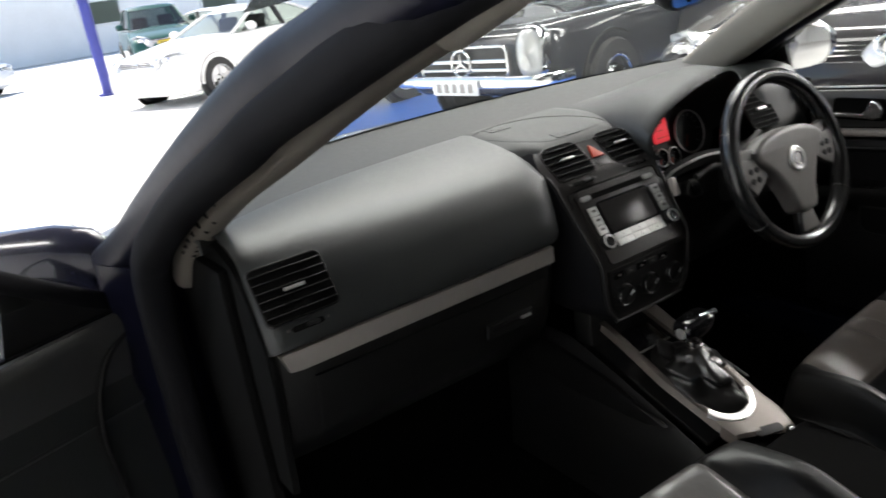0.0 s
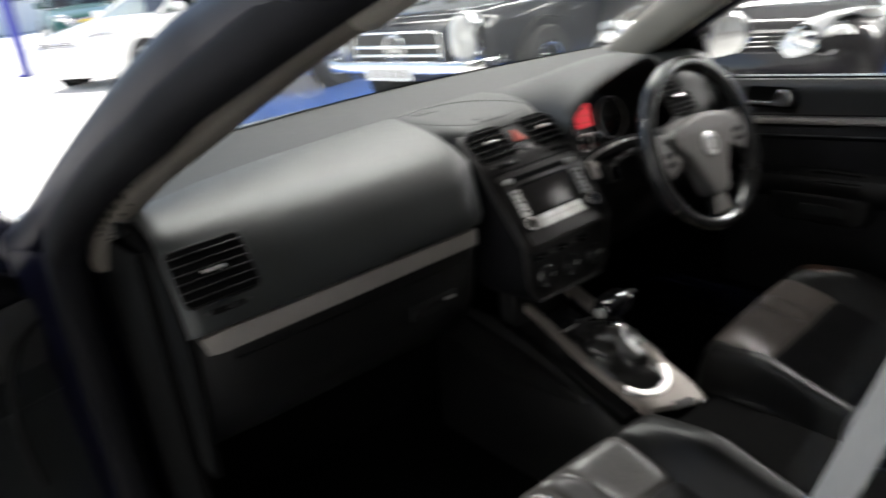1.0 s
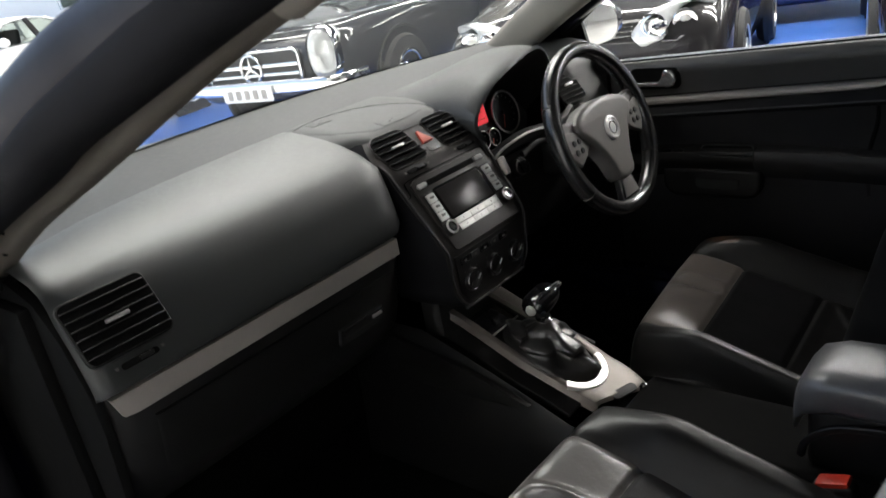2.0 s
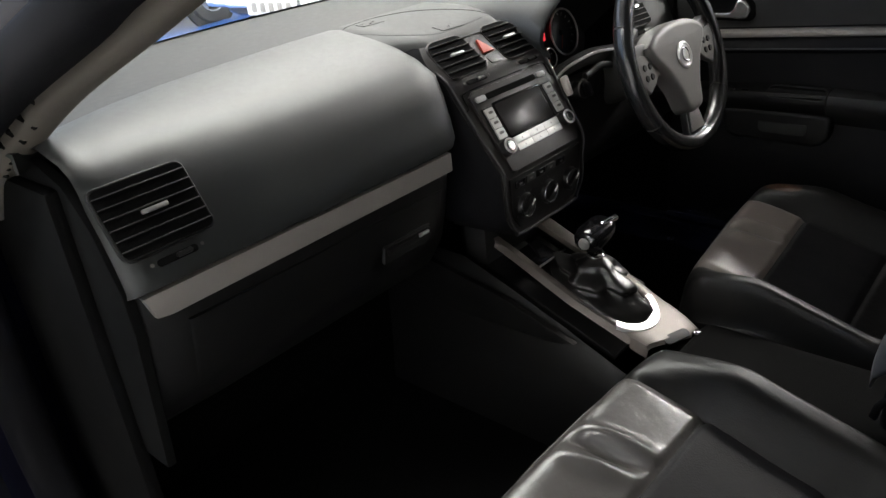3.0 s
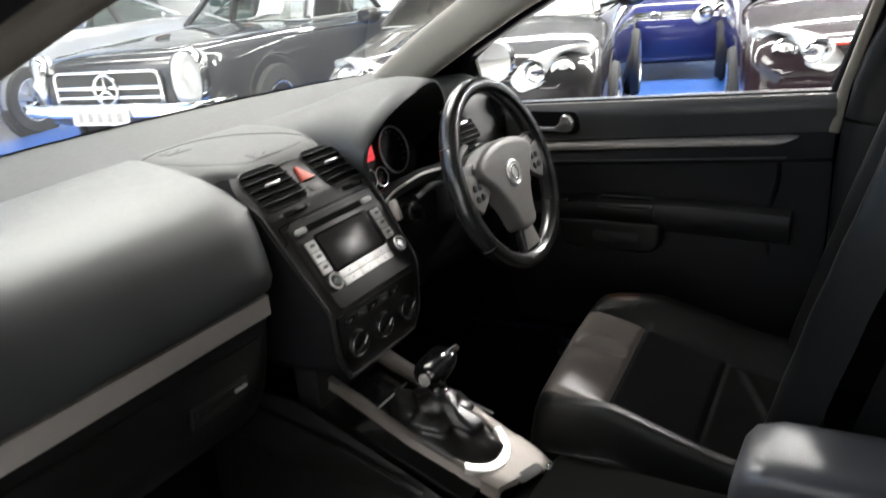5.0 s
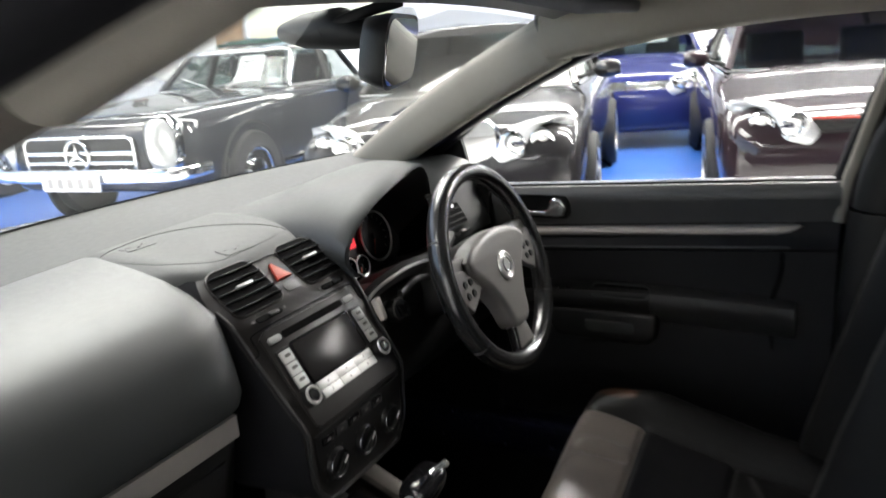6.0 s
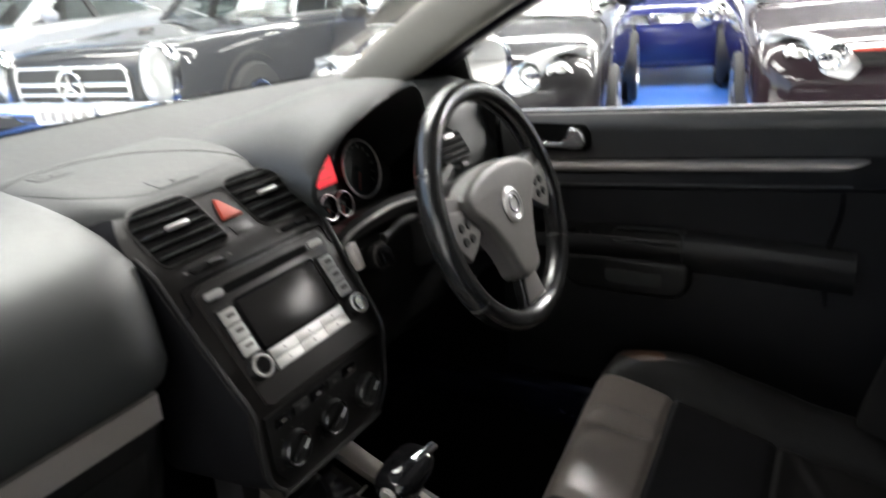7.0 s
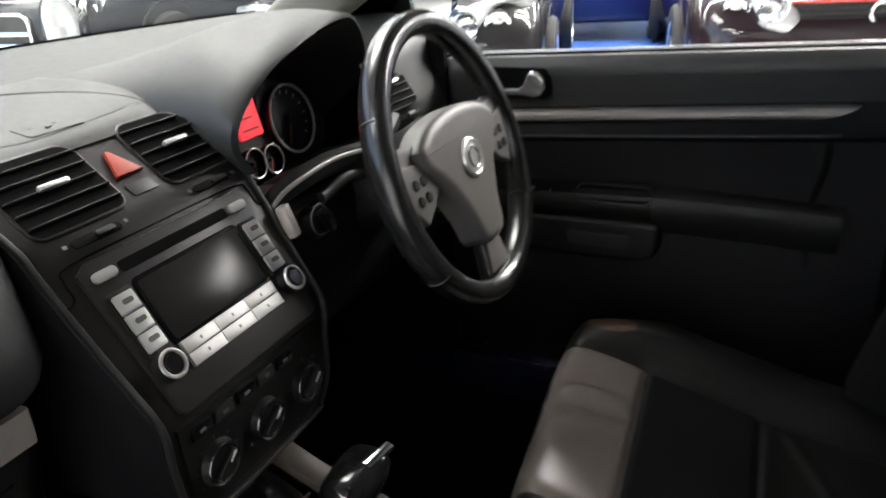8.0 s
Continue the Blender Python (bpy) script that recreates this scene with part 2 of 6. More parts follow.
def rrect(w, h, r, n=5, cx=0.0, cy=0.0):
    """The outline of a rounded rectangle."""
    out = []
    for sx, sy, a0 in ((1, 1, 0), (-1, 1, 90), (-1, -1, 180), (1, -1, 270)):
        for k in range(n + 1):
            a = radians(a0 + 90 * k / n)
            out.append((cx + sx * (w / 2 - r) + r * math.cos(a), cy + sy * (h / 2 - r) + r * math.sin(a)))
    return out


def join(*bms):
    """Several meshes as one."""
    out = bmesh.new()
    for b in bms:
        me = bpy.data.meshes.new("tmp")
        b.to_mesh(me)
        out.from_mesh(me)
        bpy.data.meshes.remove(me)
        b.free()
    return out


def lerp(x, xs, ys):
    return float(np.interp(x, xs, ys))


def ease(t):
    t = max(0.0, min(1.0, t))
    return t * t * (3 - 2 * t)


def axes(o, ex, ey):
    """A pose from an origin and two directions."""
    ex = Vector(ex).normalized()
    ez = ex.cross(Vector(ey)).normalized()
    ey = ez.cross(ex)
    m = Matrix((ex, ey, ez)).transposed().to_4x4()
    m.translation = Vector(o)
    return m


# ---- the car's interior: dashboard ----
CX = [-0.74, -0.69, -0.6, -0.5, -0.4, -0.24, 0.0, 0.33, 0.74]


def crease_y(x):
    return lerp(x, CX, [0.155, 0.187, 0.235, 0.266, 0.288, 0.312, 0.332, 0.342, 0.24])


def glass_y(x):
    return 0.60 - 0.24 * x * x


dash = thing("dashboard", "dark grey soft-touch hatchback dashboard with a satin silver strip", "dashboard")
PROFILE = [(0.055, 0.842), (0.03, 0.843), (0.019, 0.849), (0.018, 0.858), (0.028, 0.885), (0.043, 0.917), (0.060, 0.945), (0.084, 0.9665), (0.112, 0.9805), (0.150, 0.9915), (0.215, 1.003)]


def pad_rows(xs, lift, mid=1.0):
    rows = []
    for x in xs:
        dy, dz, k = lift(x)
        cy = crease_y(x)
        row = []
        for i, (y, z) in enumerate(PROFILE):
            f = i / (len(PROFILE) - 1)
            yy = y + dy * lerp(f, [0, 0.2, 0.55, 1], [1, 1, mid, 0]) + lerp(f, [0, 0.6, 1], [0, 0, 1]) * (cy - 0.24)
            row.append((x, yy * 1.0, 0.842 + (z - 0.842) * k + dz))
        row.append((x, cy + 0.0015, 1.0015 + dz))
        row.append((x, cy + 0.002, 0.985 + dz))
        rows.append(row)
    return rows


def left_lift(x):
    e = max(0.0, (x + 0.212) / 0.0735)
    a = ease((-0.702 - x) / 0.016)
    return 0.092 * (1 - math.sqrt(max(0.0, 1 - min(1.0, e) ** 2))) + 0.012 * a, -0.004 * a, 1.0


part("passenger_pad", loft(pad_rows([-0.718, -0.716, -0.712, -0.705, -0.69, -0.66, -0.58, -0.5, -0.42, -0.34, -0.29, -0.265, -0.25, -0.235, -0.22, -0.205, -0.19, -0.178, -0.168, -0.16, -0.154, -0.148, -0.144, -0.141, -0.139], left_lift, 0.45)), SOFT, dash, "rounded soft grained upper pad")

# shelf below the windscreen
rows = []
for i in range(25):
    x = -0.74 + 1.48 * i / 24
    a, b = crease_y(x) + 0.006, glass_y(x)
    rows.append([(x, a, 0.975)] + [(x, a + (b - a) * k / 8, 0.993 + 0.010 * math.sin(math.pi * 0.5 * k / 8)) for k in range(9)] + [(x, b + 0.01, 0.93)])
part("windscreen_shelf", thick(loft(rows), -0.004), SHELF, dash, "matt shelf below the windscreen")

# crown over the centre, between the pad and the instrument hood
def crown_front(x):
    return 0.128 + 0.045 * ease((-0.095 - x) / 0.06) + 0.057 * ease((x - 0.075) / 0.07)


def crown_z(x, y):
    a, c = crown_front(x), crease_y(x) + 0.006
    f = max(0.0, min(1.0, (y - a) / (c - a)))
    return 0.9745 - 0.010 * ease((x - 0.12) / 0.05) * f + 0.012 * (1 - math.exp(-(y - a) / 0.014)) + 0.015 * math.sin(f * math.pi / 2) - 0.006 * ease((-0.108 - x) / 0.045) - 0.005 * ease((-0.15 - x) / 0.05)


rows = []
for i in range(41):
    x = -0.200 + 0.380 * i / 40
    c, a = crease_y(x), crown_front(x)
    row = [(x, a + 0.012, 0.90), (x, a + 0.003, 0.955), (x, a + 0.001, 0.966), (x, a + 0.003, 0.975)]
    for k in range(25):
        y = a + (c + 0.006 - a) * (k / 24) ** 1.4
        row.append((x, y, crown_z(x, y)))
    row.append((x, c + 0.014, 0.984))
    rows.append(row)
part("centre_crown", loft(rows), CROWN, dash)


def crown_patch(outline, t):
    """A thin plate that follows the crown."""
    cx, cy = sum(p[0] for p in outline) / len(outline), sum(p[1] for p in outline) / len(outline)
    rws = []
    for k, h in [(1.0, -0.001), (0.996, t * 0.6)] + [(0.98 - 0.07 * j, t) for j in range(14)]:
        rws.append([(cx + (x - cx) * k, cy + (y - cy) * k, crown_z(cx + (x - cx) * k, cy + (y - cy) * k) + h) for x, y in outline])
    return loft(rws, True, True)
# lid and trays on the crown; dark bits paint the shade of their slots
seam = [(p.x, p.y) for p in smooth_path([(-0.136, 0.302, 0), (-0.085, 0.315, 0), (-0.03, 0.320, 0), (0.03, 0.300, 0), (0.07, 0.258, 0), (0.096, 0.212, 0), (0.110, 0.172, 0)], 5)]
lid = seam + [(p.x, p.y) for p in smooth_path([(0.092, 0.160, 0), (0.0, 0.150, 0), (-0.07, 0.152, 0), (-0.112, 0.192, 0), (-0.130, 0.25, 0)], 4)]
part("storage_lid", crown_patch(lid, 0.0007), CROWN, dash, "flush curved storage lid")
part("lid_seam", sweep([Vector((x, y, crown_z(x, y) + 0.0008)) for x, y in seam], 0.0016, 0.0016, sub=6), HARD, dash)
for cx, cy, w in ((-0.012, 0.164, 0.060), (-0.075, 0.290, 0.05)):
    o = crown_patch(rrect(w, 0.026, 0.004, 5, cx, cy), 0.0016)
    tray = part("vent_tray", o, CROWN, dash, "grey plate with dark bits painted for its slots")
    for q in range(3):
        part("grit", box(0.010 - 0.002 * q, 0.004, 0.0012, 0.0008, 1, pose(cx - w * 0.25 + q * 0.012, cy + 0.004 * (-1) ** q, crown_z(cx, cy) + 0.0017, 0, 0, 25 * q)), BLACK, tray)

# instrument hood: an arch that leans back to the right
RIM = smooth_path([(0.116, 0.054, 0.915), (0.097, 0.056, 0.945), (0.109, 0.054, 0.978), (0.158, 0.052, 1.012), (0.24, 0.058, 1.035), (0.33, 0.08, 1.042), (0.42, 0.108, 1.036), (0.49, 0.135, 1.012), (0.535, 0.155, 0.975), (0.555, 0.165, 0.93)], 5)
n = len(RIM)
rows = []
for k in range(9):
    f = k / 8
    row = []
    for i, p in enumerate(RIM):
        s = i / (n - 1)
        back = Vector((0.085 + 0.53 * s, 0.335 - 0.02 * s, 0.995 + 0.010 * math.sin(math.pi * s)))
        q = p.lerp(back, f)
        hump = 0.020 * math.sin(math.pi * f) * math.sin(math.pi * s) ** 0.7
        q.z += hump
        row.append(q)
    rows.append(row)
lipin = [[p + Vector((0, -0.004, 0.0)) + (Vector((0.34, p.y, 0.93)) - p).normalized() * 0.006 for p in RIM], [p + Vector((0, 0.004, 0.0)) + (Vector((0.34, p.y, 0.93)) - p).normalized() * 0.010 for p in RIM]]
part("instrument_hood", loft([lipin[1], lipin[0]] + rows), CROWN, dash, "arched soft hood over the instruments", angle=60)
rows = []
for k in range(4):
    f = k / 3
    rows.append([(Vector(p) + (Vector((0.345, p.y, 0.93)) - Vector(p)).normalized() * 0.011).lerp(Vector((0.20 + 0.31 * i / (n - 1), 0.255, 0.845 + 0.115 * math.sin(math.pi * i / (n - 1)) ** 0.6)), f) for i, p in enumerate(RIM)])
part("hood_lining", loft(rows), BLACK, dash)
# lower edge of the instrument opening, a curved brow over the column
brow = smooth_path([(0.130, 0.05, 0.880), (0.147, 0.044, 0.892), (0.18, 0.038, 0.900), (0.238, 0.038, 0.902), (0.313, 0.042, 0.892), (0.4, 0.06, 0.872), (0.52, 0.1, 0.88)], 6)
rows = [[(p.x, p.y + dy, p.z + dz) for p in brow] for dy, dz in ((0.012, -0.03), (-0.004, -0.014), (-0.004, 0.0), (0.006, 0.003), (0.03, -0.02), (0.11, -0.055), (0.2, -0.075))]
part("instrument_brow", loft(rows), BLACK, dash, angle=50)
part("brow_trim", sweep([Vector(p) + Vector((0, -0.006, -0.004)) for p in brow[:26]], 0.004, 0.005), BRUSHED, dash, "thin silver edge below the instruments")

# instruments
cl = thing("instrument_cluster", "round dials with a lit red display under the hood", "instruments", m=axes((0.36, 0.235, 0.888), (1, 0, 0), (0, 0.25, 1)))
part("cluster_panel", slab(rrect(0.33, 0.13, 0.045), 0.01, 0.003, pose(0, 0, -0.012)), BLACK, cl)


def dial(cx, cy, r, ticks):
    d = part("dial", lathe([(0, 0.001), (r * 0.94, 0.001), (r * 0.96, 0.008), (r, 0.010), (r * 1.04, 0.008), (r * 1.05, 0)], 40), HARD, cl, "black dial", m=pose(cx, cy, 0))
    part("dial_ring", ring(r, 0.0022 if r > 0.03 else 0.0012, 48, 8, pose(0, 0, 0.0095)), BRUSHED, d, "thin chrome ring")
    for k in range(ticks):
        a = radians(220 - 260 * k / (ticks - 1))
        part("tick", box(0.006 * r / 0.05, 0.0014, 0.0006, 0, 1, Matrix.Translation((r * 0.82 * math.cos(a), r * 0.82 * math.sin(a), 0.002)) @ Matrix.Rotation(a, 4, "Z")), WHITEINK, d)
    part("needle", box(r * 0.8, 0.002, 0.001, 0, 1, Matrix.Rotation(radians(-115), 4, "Z") @ pose(r * 0.35, 0, 0.005)), HAZ, d, "thin red needle")
    part("needle_cap", rod(r * 0.14, r * 0.12, 0.007, 20), BLACK, d)


dial(0.072, -0.002, 0.049, 13)
dial(-0.112, 0.0, 0.050, 13)
dial(-0.034, -0.040, 0.020, 5)
dial(0.004, -0.044, 0.020, 5)
disp = part("display", slab(rrect(0.050, 0.054, 0.004), 0.003, 0.001, pose(-0.014, 0.020, -0.001)), REDGLOW, cl, "lit red trip display")
for k, w in enumerate((0.03, 0.022, 0.034)):
    part("display_line", box(w, 0.003, 0.0006, 0, 1, pose(-0.014, 0.036 - 0.016 * k, 0.0025)), HAZ, disp)

# air vents: a frame, slats, a slider and a thumb wheel
def air_vent(name, m, w, h, slats, mat, corner=(0.012, 0.012, 0.012, 0.012), wheel=True):
    edge = [[(x, y, z) for x, y in rcorners(w - 2 * d, h - 2 * d, [max(0.003, c - d) for c in corner])] for d, z in ((0.0, -0.004), (0.0003, 0.0004), (0.0012, 0.0011), (0.0022, 0.0012), (0.0028, 0.0008), (0.0030, 0.0))]
    v = part(name, loft(edge, True), mat, dash, "slatted air vent with a silver slider", m=m)
    # flat black plate on the face paints the shade inside the vent
    part("vent_well", slab(rcorners(w - 0.006, h - 0.006, [max(0.003, c - 0.003) for c in corner]), 0.0012, 0.0), GAP_SHADE, v)
    for k in range(slats):
        y = -h / 2 + 0.006 + (h - 0.012) * (k + 0.5) / slats
        mm = pose(0, y, 0.0030, 14, 0, 0)
        top = max(0.0, y + 0.004 - h / 2 + max(corner[0], corner[1]))     # slats shorten beside a wide corner
        cut = max(corner[0], corner[1]) - math.sqrt(max(0.0, max(corner[0], corner[1]) ** 2 - top * top))
        q = 1 if corner[0] > corner[1] else -1 if corner[1] > corner[0] else 0
        part("slat", box(w - 0.007 - cut * abs(q), 0.0014, 0.0040, 0.0005, 1), BLACK, v, m=Matrix.Translation((-q * cut / 2, 0, 0)) @ mm)
    part("slider", box(0.032 if w > 0.11 else 0.030, 0.0048, 0.005, 0.0016, 2, pose(0, 0.0, 0.0066)), BRUSHED, v, "silver slider tab")
    if wheel:
        wp = part("wheel_slot", slab(rrect(0.050, 0.0085, 0.004), 0.0012, 0.0004, pose(-0.002, -h / 2 - 0.0125, -0.0006)), GAP_SHADE, v, "dark plate painted for the vent wheel's slot")
        part("thumb_wheel", slab(rrect(0.020, 0.0055, 0.0025), 0.003, 0.001, pose(0.006, -h / 2 - 0.0125, 0.0004)), HARD, wp)
        for q in (-1, 1):
            part("end_mark", slab(rrect(0.004, 0.004, 0.001), 0.0006, 0, pose(-0.002 + q * 0.031, -h / 2 - 0.0115, 0.0)), NICKEL, wp)
    return v


side_up = (0, 0.56, 0.83)
air_vent("air_vent", axes((-0.657, 0.0425, 0.926), (1, 0.02, 0), side_up), 0.116, 0.088, 6, HARD)
air_vent("air_vent", axes((0.564, 0.134, 0.916), (1, -0.05, 0), side_up), 0.094, 0.088, 6, HARD)


# driver's end of the dashboard
def right_lift(x):
    e = ease((0.60 - x) / 0.05)
    a = ease((x - 0.715) / 0.03)
    return 0.09 + 0.02 * e + 0.012 * a, -0.004 * a - 0.012 * e, 1.0


part("driver_pad", loft(pad_rows([0.548, 0.556, 0.57, 0.585, 0.6, 0.65, 0.7, 0.715, 0.728, 0.737, 0.742], right_lift)), SOFT, dash, "soft pad at the door end")

# silver strip, glovebox and lower panels
part("silver_strip", join(slab([(-0.704, 0.841), (-0.190, 0.842), (-0.190, 0.813), (-0.676, 0.809), (-0.694, 0.812)], 0.01, 0.0025, Matrix(((1, 0, 0, 0), (0, 0, -1, 0.034), (0, 1, 0, 0), (0, 0, 0, 1))))), SILVER, dash, "satin silver trim strip")
# Panels below the strip take the darker HARD: footwell shade is in the colour.
LOW = [(0.06, 0.843), (0.034, 0.842), (0.031, 0.826), (0.031, 0.81), (0.036, 0.78), (0.045, 0.735), (0.058, 0.69), (0.085, 0.645), (0.13, 0.61), (0.22, 0.585), (0.4, 0.575)]
rows = []
for x in (-0.713, -0.708, -0.70, -0.6, -0.45, -0.3, -0.215, -0.2, -0.187, -0.176, -0.166, -0.158, -0.152):
    d = 0.015 * ease((-0.69 - x) / 0.025) + 0.085 * (1 - math.sqrt(max(0.0, 1 - max(0.0, (x + 0.215) / 0.064) ** 2)))
    rows.append([(x, y + d, z) for y, z in LOW])
part("lower_panel", loft(rows), HARD, dash)
gb = []
for x in (-0.655, -0.65, -0.5, -0.35, -0.215, -0.21):
    gb.append([(x, y - (0.002 if -0.652 < x < -0.212 else 0.0), z) for y, z in ((0.046, 0.79), (0.0335, 0.788), (0.036, 0.78), (0.045, 0.735), (0.058, 0.69), (0.085, 0.645), (0.1, 0.637))])
glove = part("glovebox_lid", loft(gb), HARD, dash, "glovebox lid with a recessed latch")
part("latch_recess", box(0.1, 0.008, 0.03, 0.003, 2, pose(-0.29, 0.042, 0.728, 10, 0, 0)), BLACK, glove)
part("latch", box(0.09, 0.008, 0.013, 0.003, 2, pose(-0.29, 0.036, 0.733, 14, 0, 0)), HARD, glove, "black latch")
part("latch_lock", box(0.022, 0.005, 0.005, 0.0015, 2, pose(-0.262, 0.031, 0.736)), BRUSHED, glove, "bright lock tab")
rows = []
for x in (0.13, 0.16, 0.25, 0.4, 0.55, 0.7, 0.742):
    rows.append([(x, y + 0.01, z + 0.02 - 0.01 * math.sin(x * 3)) for y, z in LOW])
part("driver_knee_panel", loft(rows), HARD, dash)
part("driver_strip", box(0.015, 0.012, 0.036, 0.004, 2, pose(0.122, 0.020, 0.866, -18, 0, 12)), SILVER, dash, "short end of the silver strip")
# end caps towards the doors, near-black to paint the door openings' shade
for s in (-1, 1):
    cap = [(0.06, 0.6), (0.03, 0.8), (0.032, 0.85), (0.06, 0.92), (0.10, 0.965), (0.16, 0.985), (0.36, 0.985), (0.4, 0.6)]
    cap = [(y + (0.085 if s > 0 and y < 0.3 else 0), z) for y, z in cap]
    part("end_cap", slab(cap, 0.012, 0.003, Matrix(((0, 0, s, 0.737 if s > 0 else -0.710), (1, 0, 0, 0), (0, 1, 0, 0), (0, 0, 0, 1)))), GAP_SHADE, dash, "end panel painted near-black for shade")

# ---- centre stack ----
def stack_y(z):
    return 0.071 + 1.281 * (z - 0.929) if z > 0.929 else 0.65 * (z - 0.82) if z > 0.79 else -0.0195


ZS = [0.66, 0.675, 0.682, 0.69, 0.71, 0.75, 0.79, 0.83, 0.87, 0.91, 0.926, 0.933, 0.945, 0.958, 0.968, 0.976]
WS = [0.060, 0.076, 0.088, 0.097, 0.108, 0.112, 0.115, 0.119, 0.123, 0.126, 0.1265, 0.127, 0.128, 0.123, 0.116, 0.106]
rows = []
for z, w in zip(ZS, WS):
    y = stack_y(z) + (0.018 if z < 0.67 else 0.0) + (0.003 if z > 0.972 else 0)
    row = [(-w - 0.022, y + 0.13, z), (-w - 0.012, y + 0.03, z), (-w - 0.003, y + 0.004, z), (-w + 0.004, y, z)]
    row += [(w * f, y, z) for f in (-0.6, 0, 0.6)]
    row += [(w - 0.004, y, z), (w + 0.003, y + 0.004, z), (w + 0.012, y + 0.03, z), (w + 0.022, y + 0.13, z)]
    rows.append([(x - 0.008, yy, zz) for x, yy, zz in row])
part("stack_fascia", loft([r[2:-2] for r in rows]), STACKM, dash, "dark fascia of the centre stack", angle=50)
# sides split off and blackened: their shade is in the colour
for a, b in ((0, 3), (-3, None)):
    part("flank", loft([r[a:b] for r in rows]), RUBBER, dash, "side of the centre stack painted black for shade", angle=50)
# rounded bead round the lower edge of the stack
bead = [(w, stack_y(z) - 0.001, z) for z, w in zip(ZS[1:13], WS[1:13])]
bead = [(-x - 0.008, y, z) for x, y, z in reversed(bead)] + [(x - 0.008, y, z) for x, y, z in bead]
part("stack_bead", sweep(smooth_path(bead, 3), 0.005, 0.006, up=(0, -1, 0.3)), BLACK, dash)

ST = axes((-0.010, 0, 0.82), (1, 0, 0), (0, 0.545, 0.838))        # face of the stack: u right, v up, w out of the face


def on_stack(u, v, w=0.0):
    return ST @ pose(u, v, w)


LEAN = on_stack(0.0, 0.130, 0.0005) @ pose(0, 0, 0, -19, 0, 0)      # the leaning upper face, from the foot of the vents up
air_vent("air_vent", LEAN @ pose(-0.060, 0.042, 0), 0.098, 0.083, 5, STACKM, (0.018, 0.030, 0.012, 0.014))
air_vent("air_vent", LEAN @ pose(0.080, 0.042, 0), 0.090, 0.083, 5, STACKM, (0.030, 0.018, 0.014, 0.012))
tri = [(-0.0145, -0.014), (0.0155, -0.014), (0.0, 0.0145), (-0.004, 0.0145)]
part("hazard_button", slab(tri, 0.0035, 0.0014, LEAN @ pose(0.0115, 0.043, 0.0)), HAZ, dash, "red triangular hazard button")
part("blank_button", slab(rrect(0.029, 0.014, 0.002), 0.0006, 0.0002, LEAN @ pose(0.0115, 0.0135, 0.0)), STACKM, dash)

# ---- radio ----
radio = thing("car_radio", "car radio with a dark screen and silver buttons", "car radio", m=on_stack(0.004, 0, 0))
part("faceplate", slab([(-0.103, 0.096), (-0.09, 0.103), (0.09, 0.103), (0.103, 0.096), (0.097, -0.036), (0.09, -0.041), (-0.09, -0.041), (-0.097, -0.036)], 0.004, 0.002), STACKM, radio)
seam = [(-0.122, 0.078), (-0.116, 0.079), (-0.1125, 0.084), (-0.112, 0.098), (-0.100, 0.1065), (0.0, 0.1075), (0.100, 0.1065), (0.112, 0.098), (0.1125, 0.084), (0.116, 0.079), (0.122, 0.078)]
part("surround_seam", sweep([p for p in smooth_path([(x, y, 0.0008) for x, y in seam], 4)], 0.0016, 0.0012), GAP_SHADE, radio)
part("screen", slab(rrect(0.124, 0.058, 0.004), 0.0025, 0.001, pose(0, 0.042, 0.0035)), SCREEN, radio, "dark glossy screen")
part("screen_frame", slab(rrect(0.132, 0.066, 0.006), 0.0022, 0.0008, pose(0, 0.042, 0.0028)), GLOSS, radio)
# dark plate on the faceplate paints the slot's shade
part("disc_slot", slab(rrect(0.132, 0.010, 0.003), 0.0016, 0, pose(0, 0.0875, 0.0034)), GAP_SHADE, radio, "dark plate painted for the disc slot's shade")
one = None
for s in (-1, 1):
    col = part("button_strip", slab(rrect(0.025, 0.060, 0.003), 0.003, 0.001, pose(s * 0.0815, 0.042, 0.0032)), HARD, radio)
    for k in range(3):
        b = part("button", slab(rrect(0.021, 0.0172, 0.002), 0.004, 0.0015), BUTTON, radio, "silver key", m=pose(s * 0.0815, 0.060 - 0.0180 * k, 0.0045))
        part("key_mark", slab(rrect(0.011, 0.0045, 0.002), 0.0006, 0, pose(0.001, 0.001, 0.0038)), NICKEL, b)
    b = part("eject_key", slab(rrect(0.024, 0.0095, 0.0045), 0.004, 0.0015, pose(s * 0.082, 0.0875, 0.0032)), BUTTON, radio, "small silver key")
    kn = part("knob", lathe([(0, 0.013), (0.0075, 0.013), (0.0085, 0.0115), (0.0088, 0.010), (0.0108, 0.0125), (0.0122, 0.011), (0.0125, 0.003), (0.014, 0.0)], 32), HARD, radio, "black turning knob with a bright ring", m=pose(s * 0.084, -0.0005, 0.0032))
    part("knob_ring", ring(0.0112, 0.0019, 32, 8, pose(0, 0, 0.0115)), BRUSHED, kn, "bright ring")
    part("knob_cap", rod(0.0082, 0.0078, 0.0012, 24, pose(0, 0, 0.0125)), GLOSS, kn)
for r in range(2):
    for k in range(3):
        b = part("preset_key", slab(rrect(0.0413, 0.0117, 0.0008), 0.004, 0.0005), BUTTON, radio, "silver preset key", m=pose(-0.0415 + 0.0415 * k, 0.004 - 0.0123 * r, 0.0035))
        part("key_mark", box(0.0022, 0.003, 0.0005, 0, 1, pose(0.0, 0, 0.0039)), NICKEL, b)

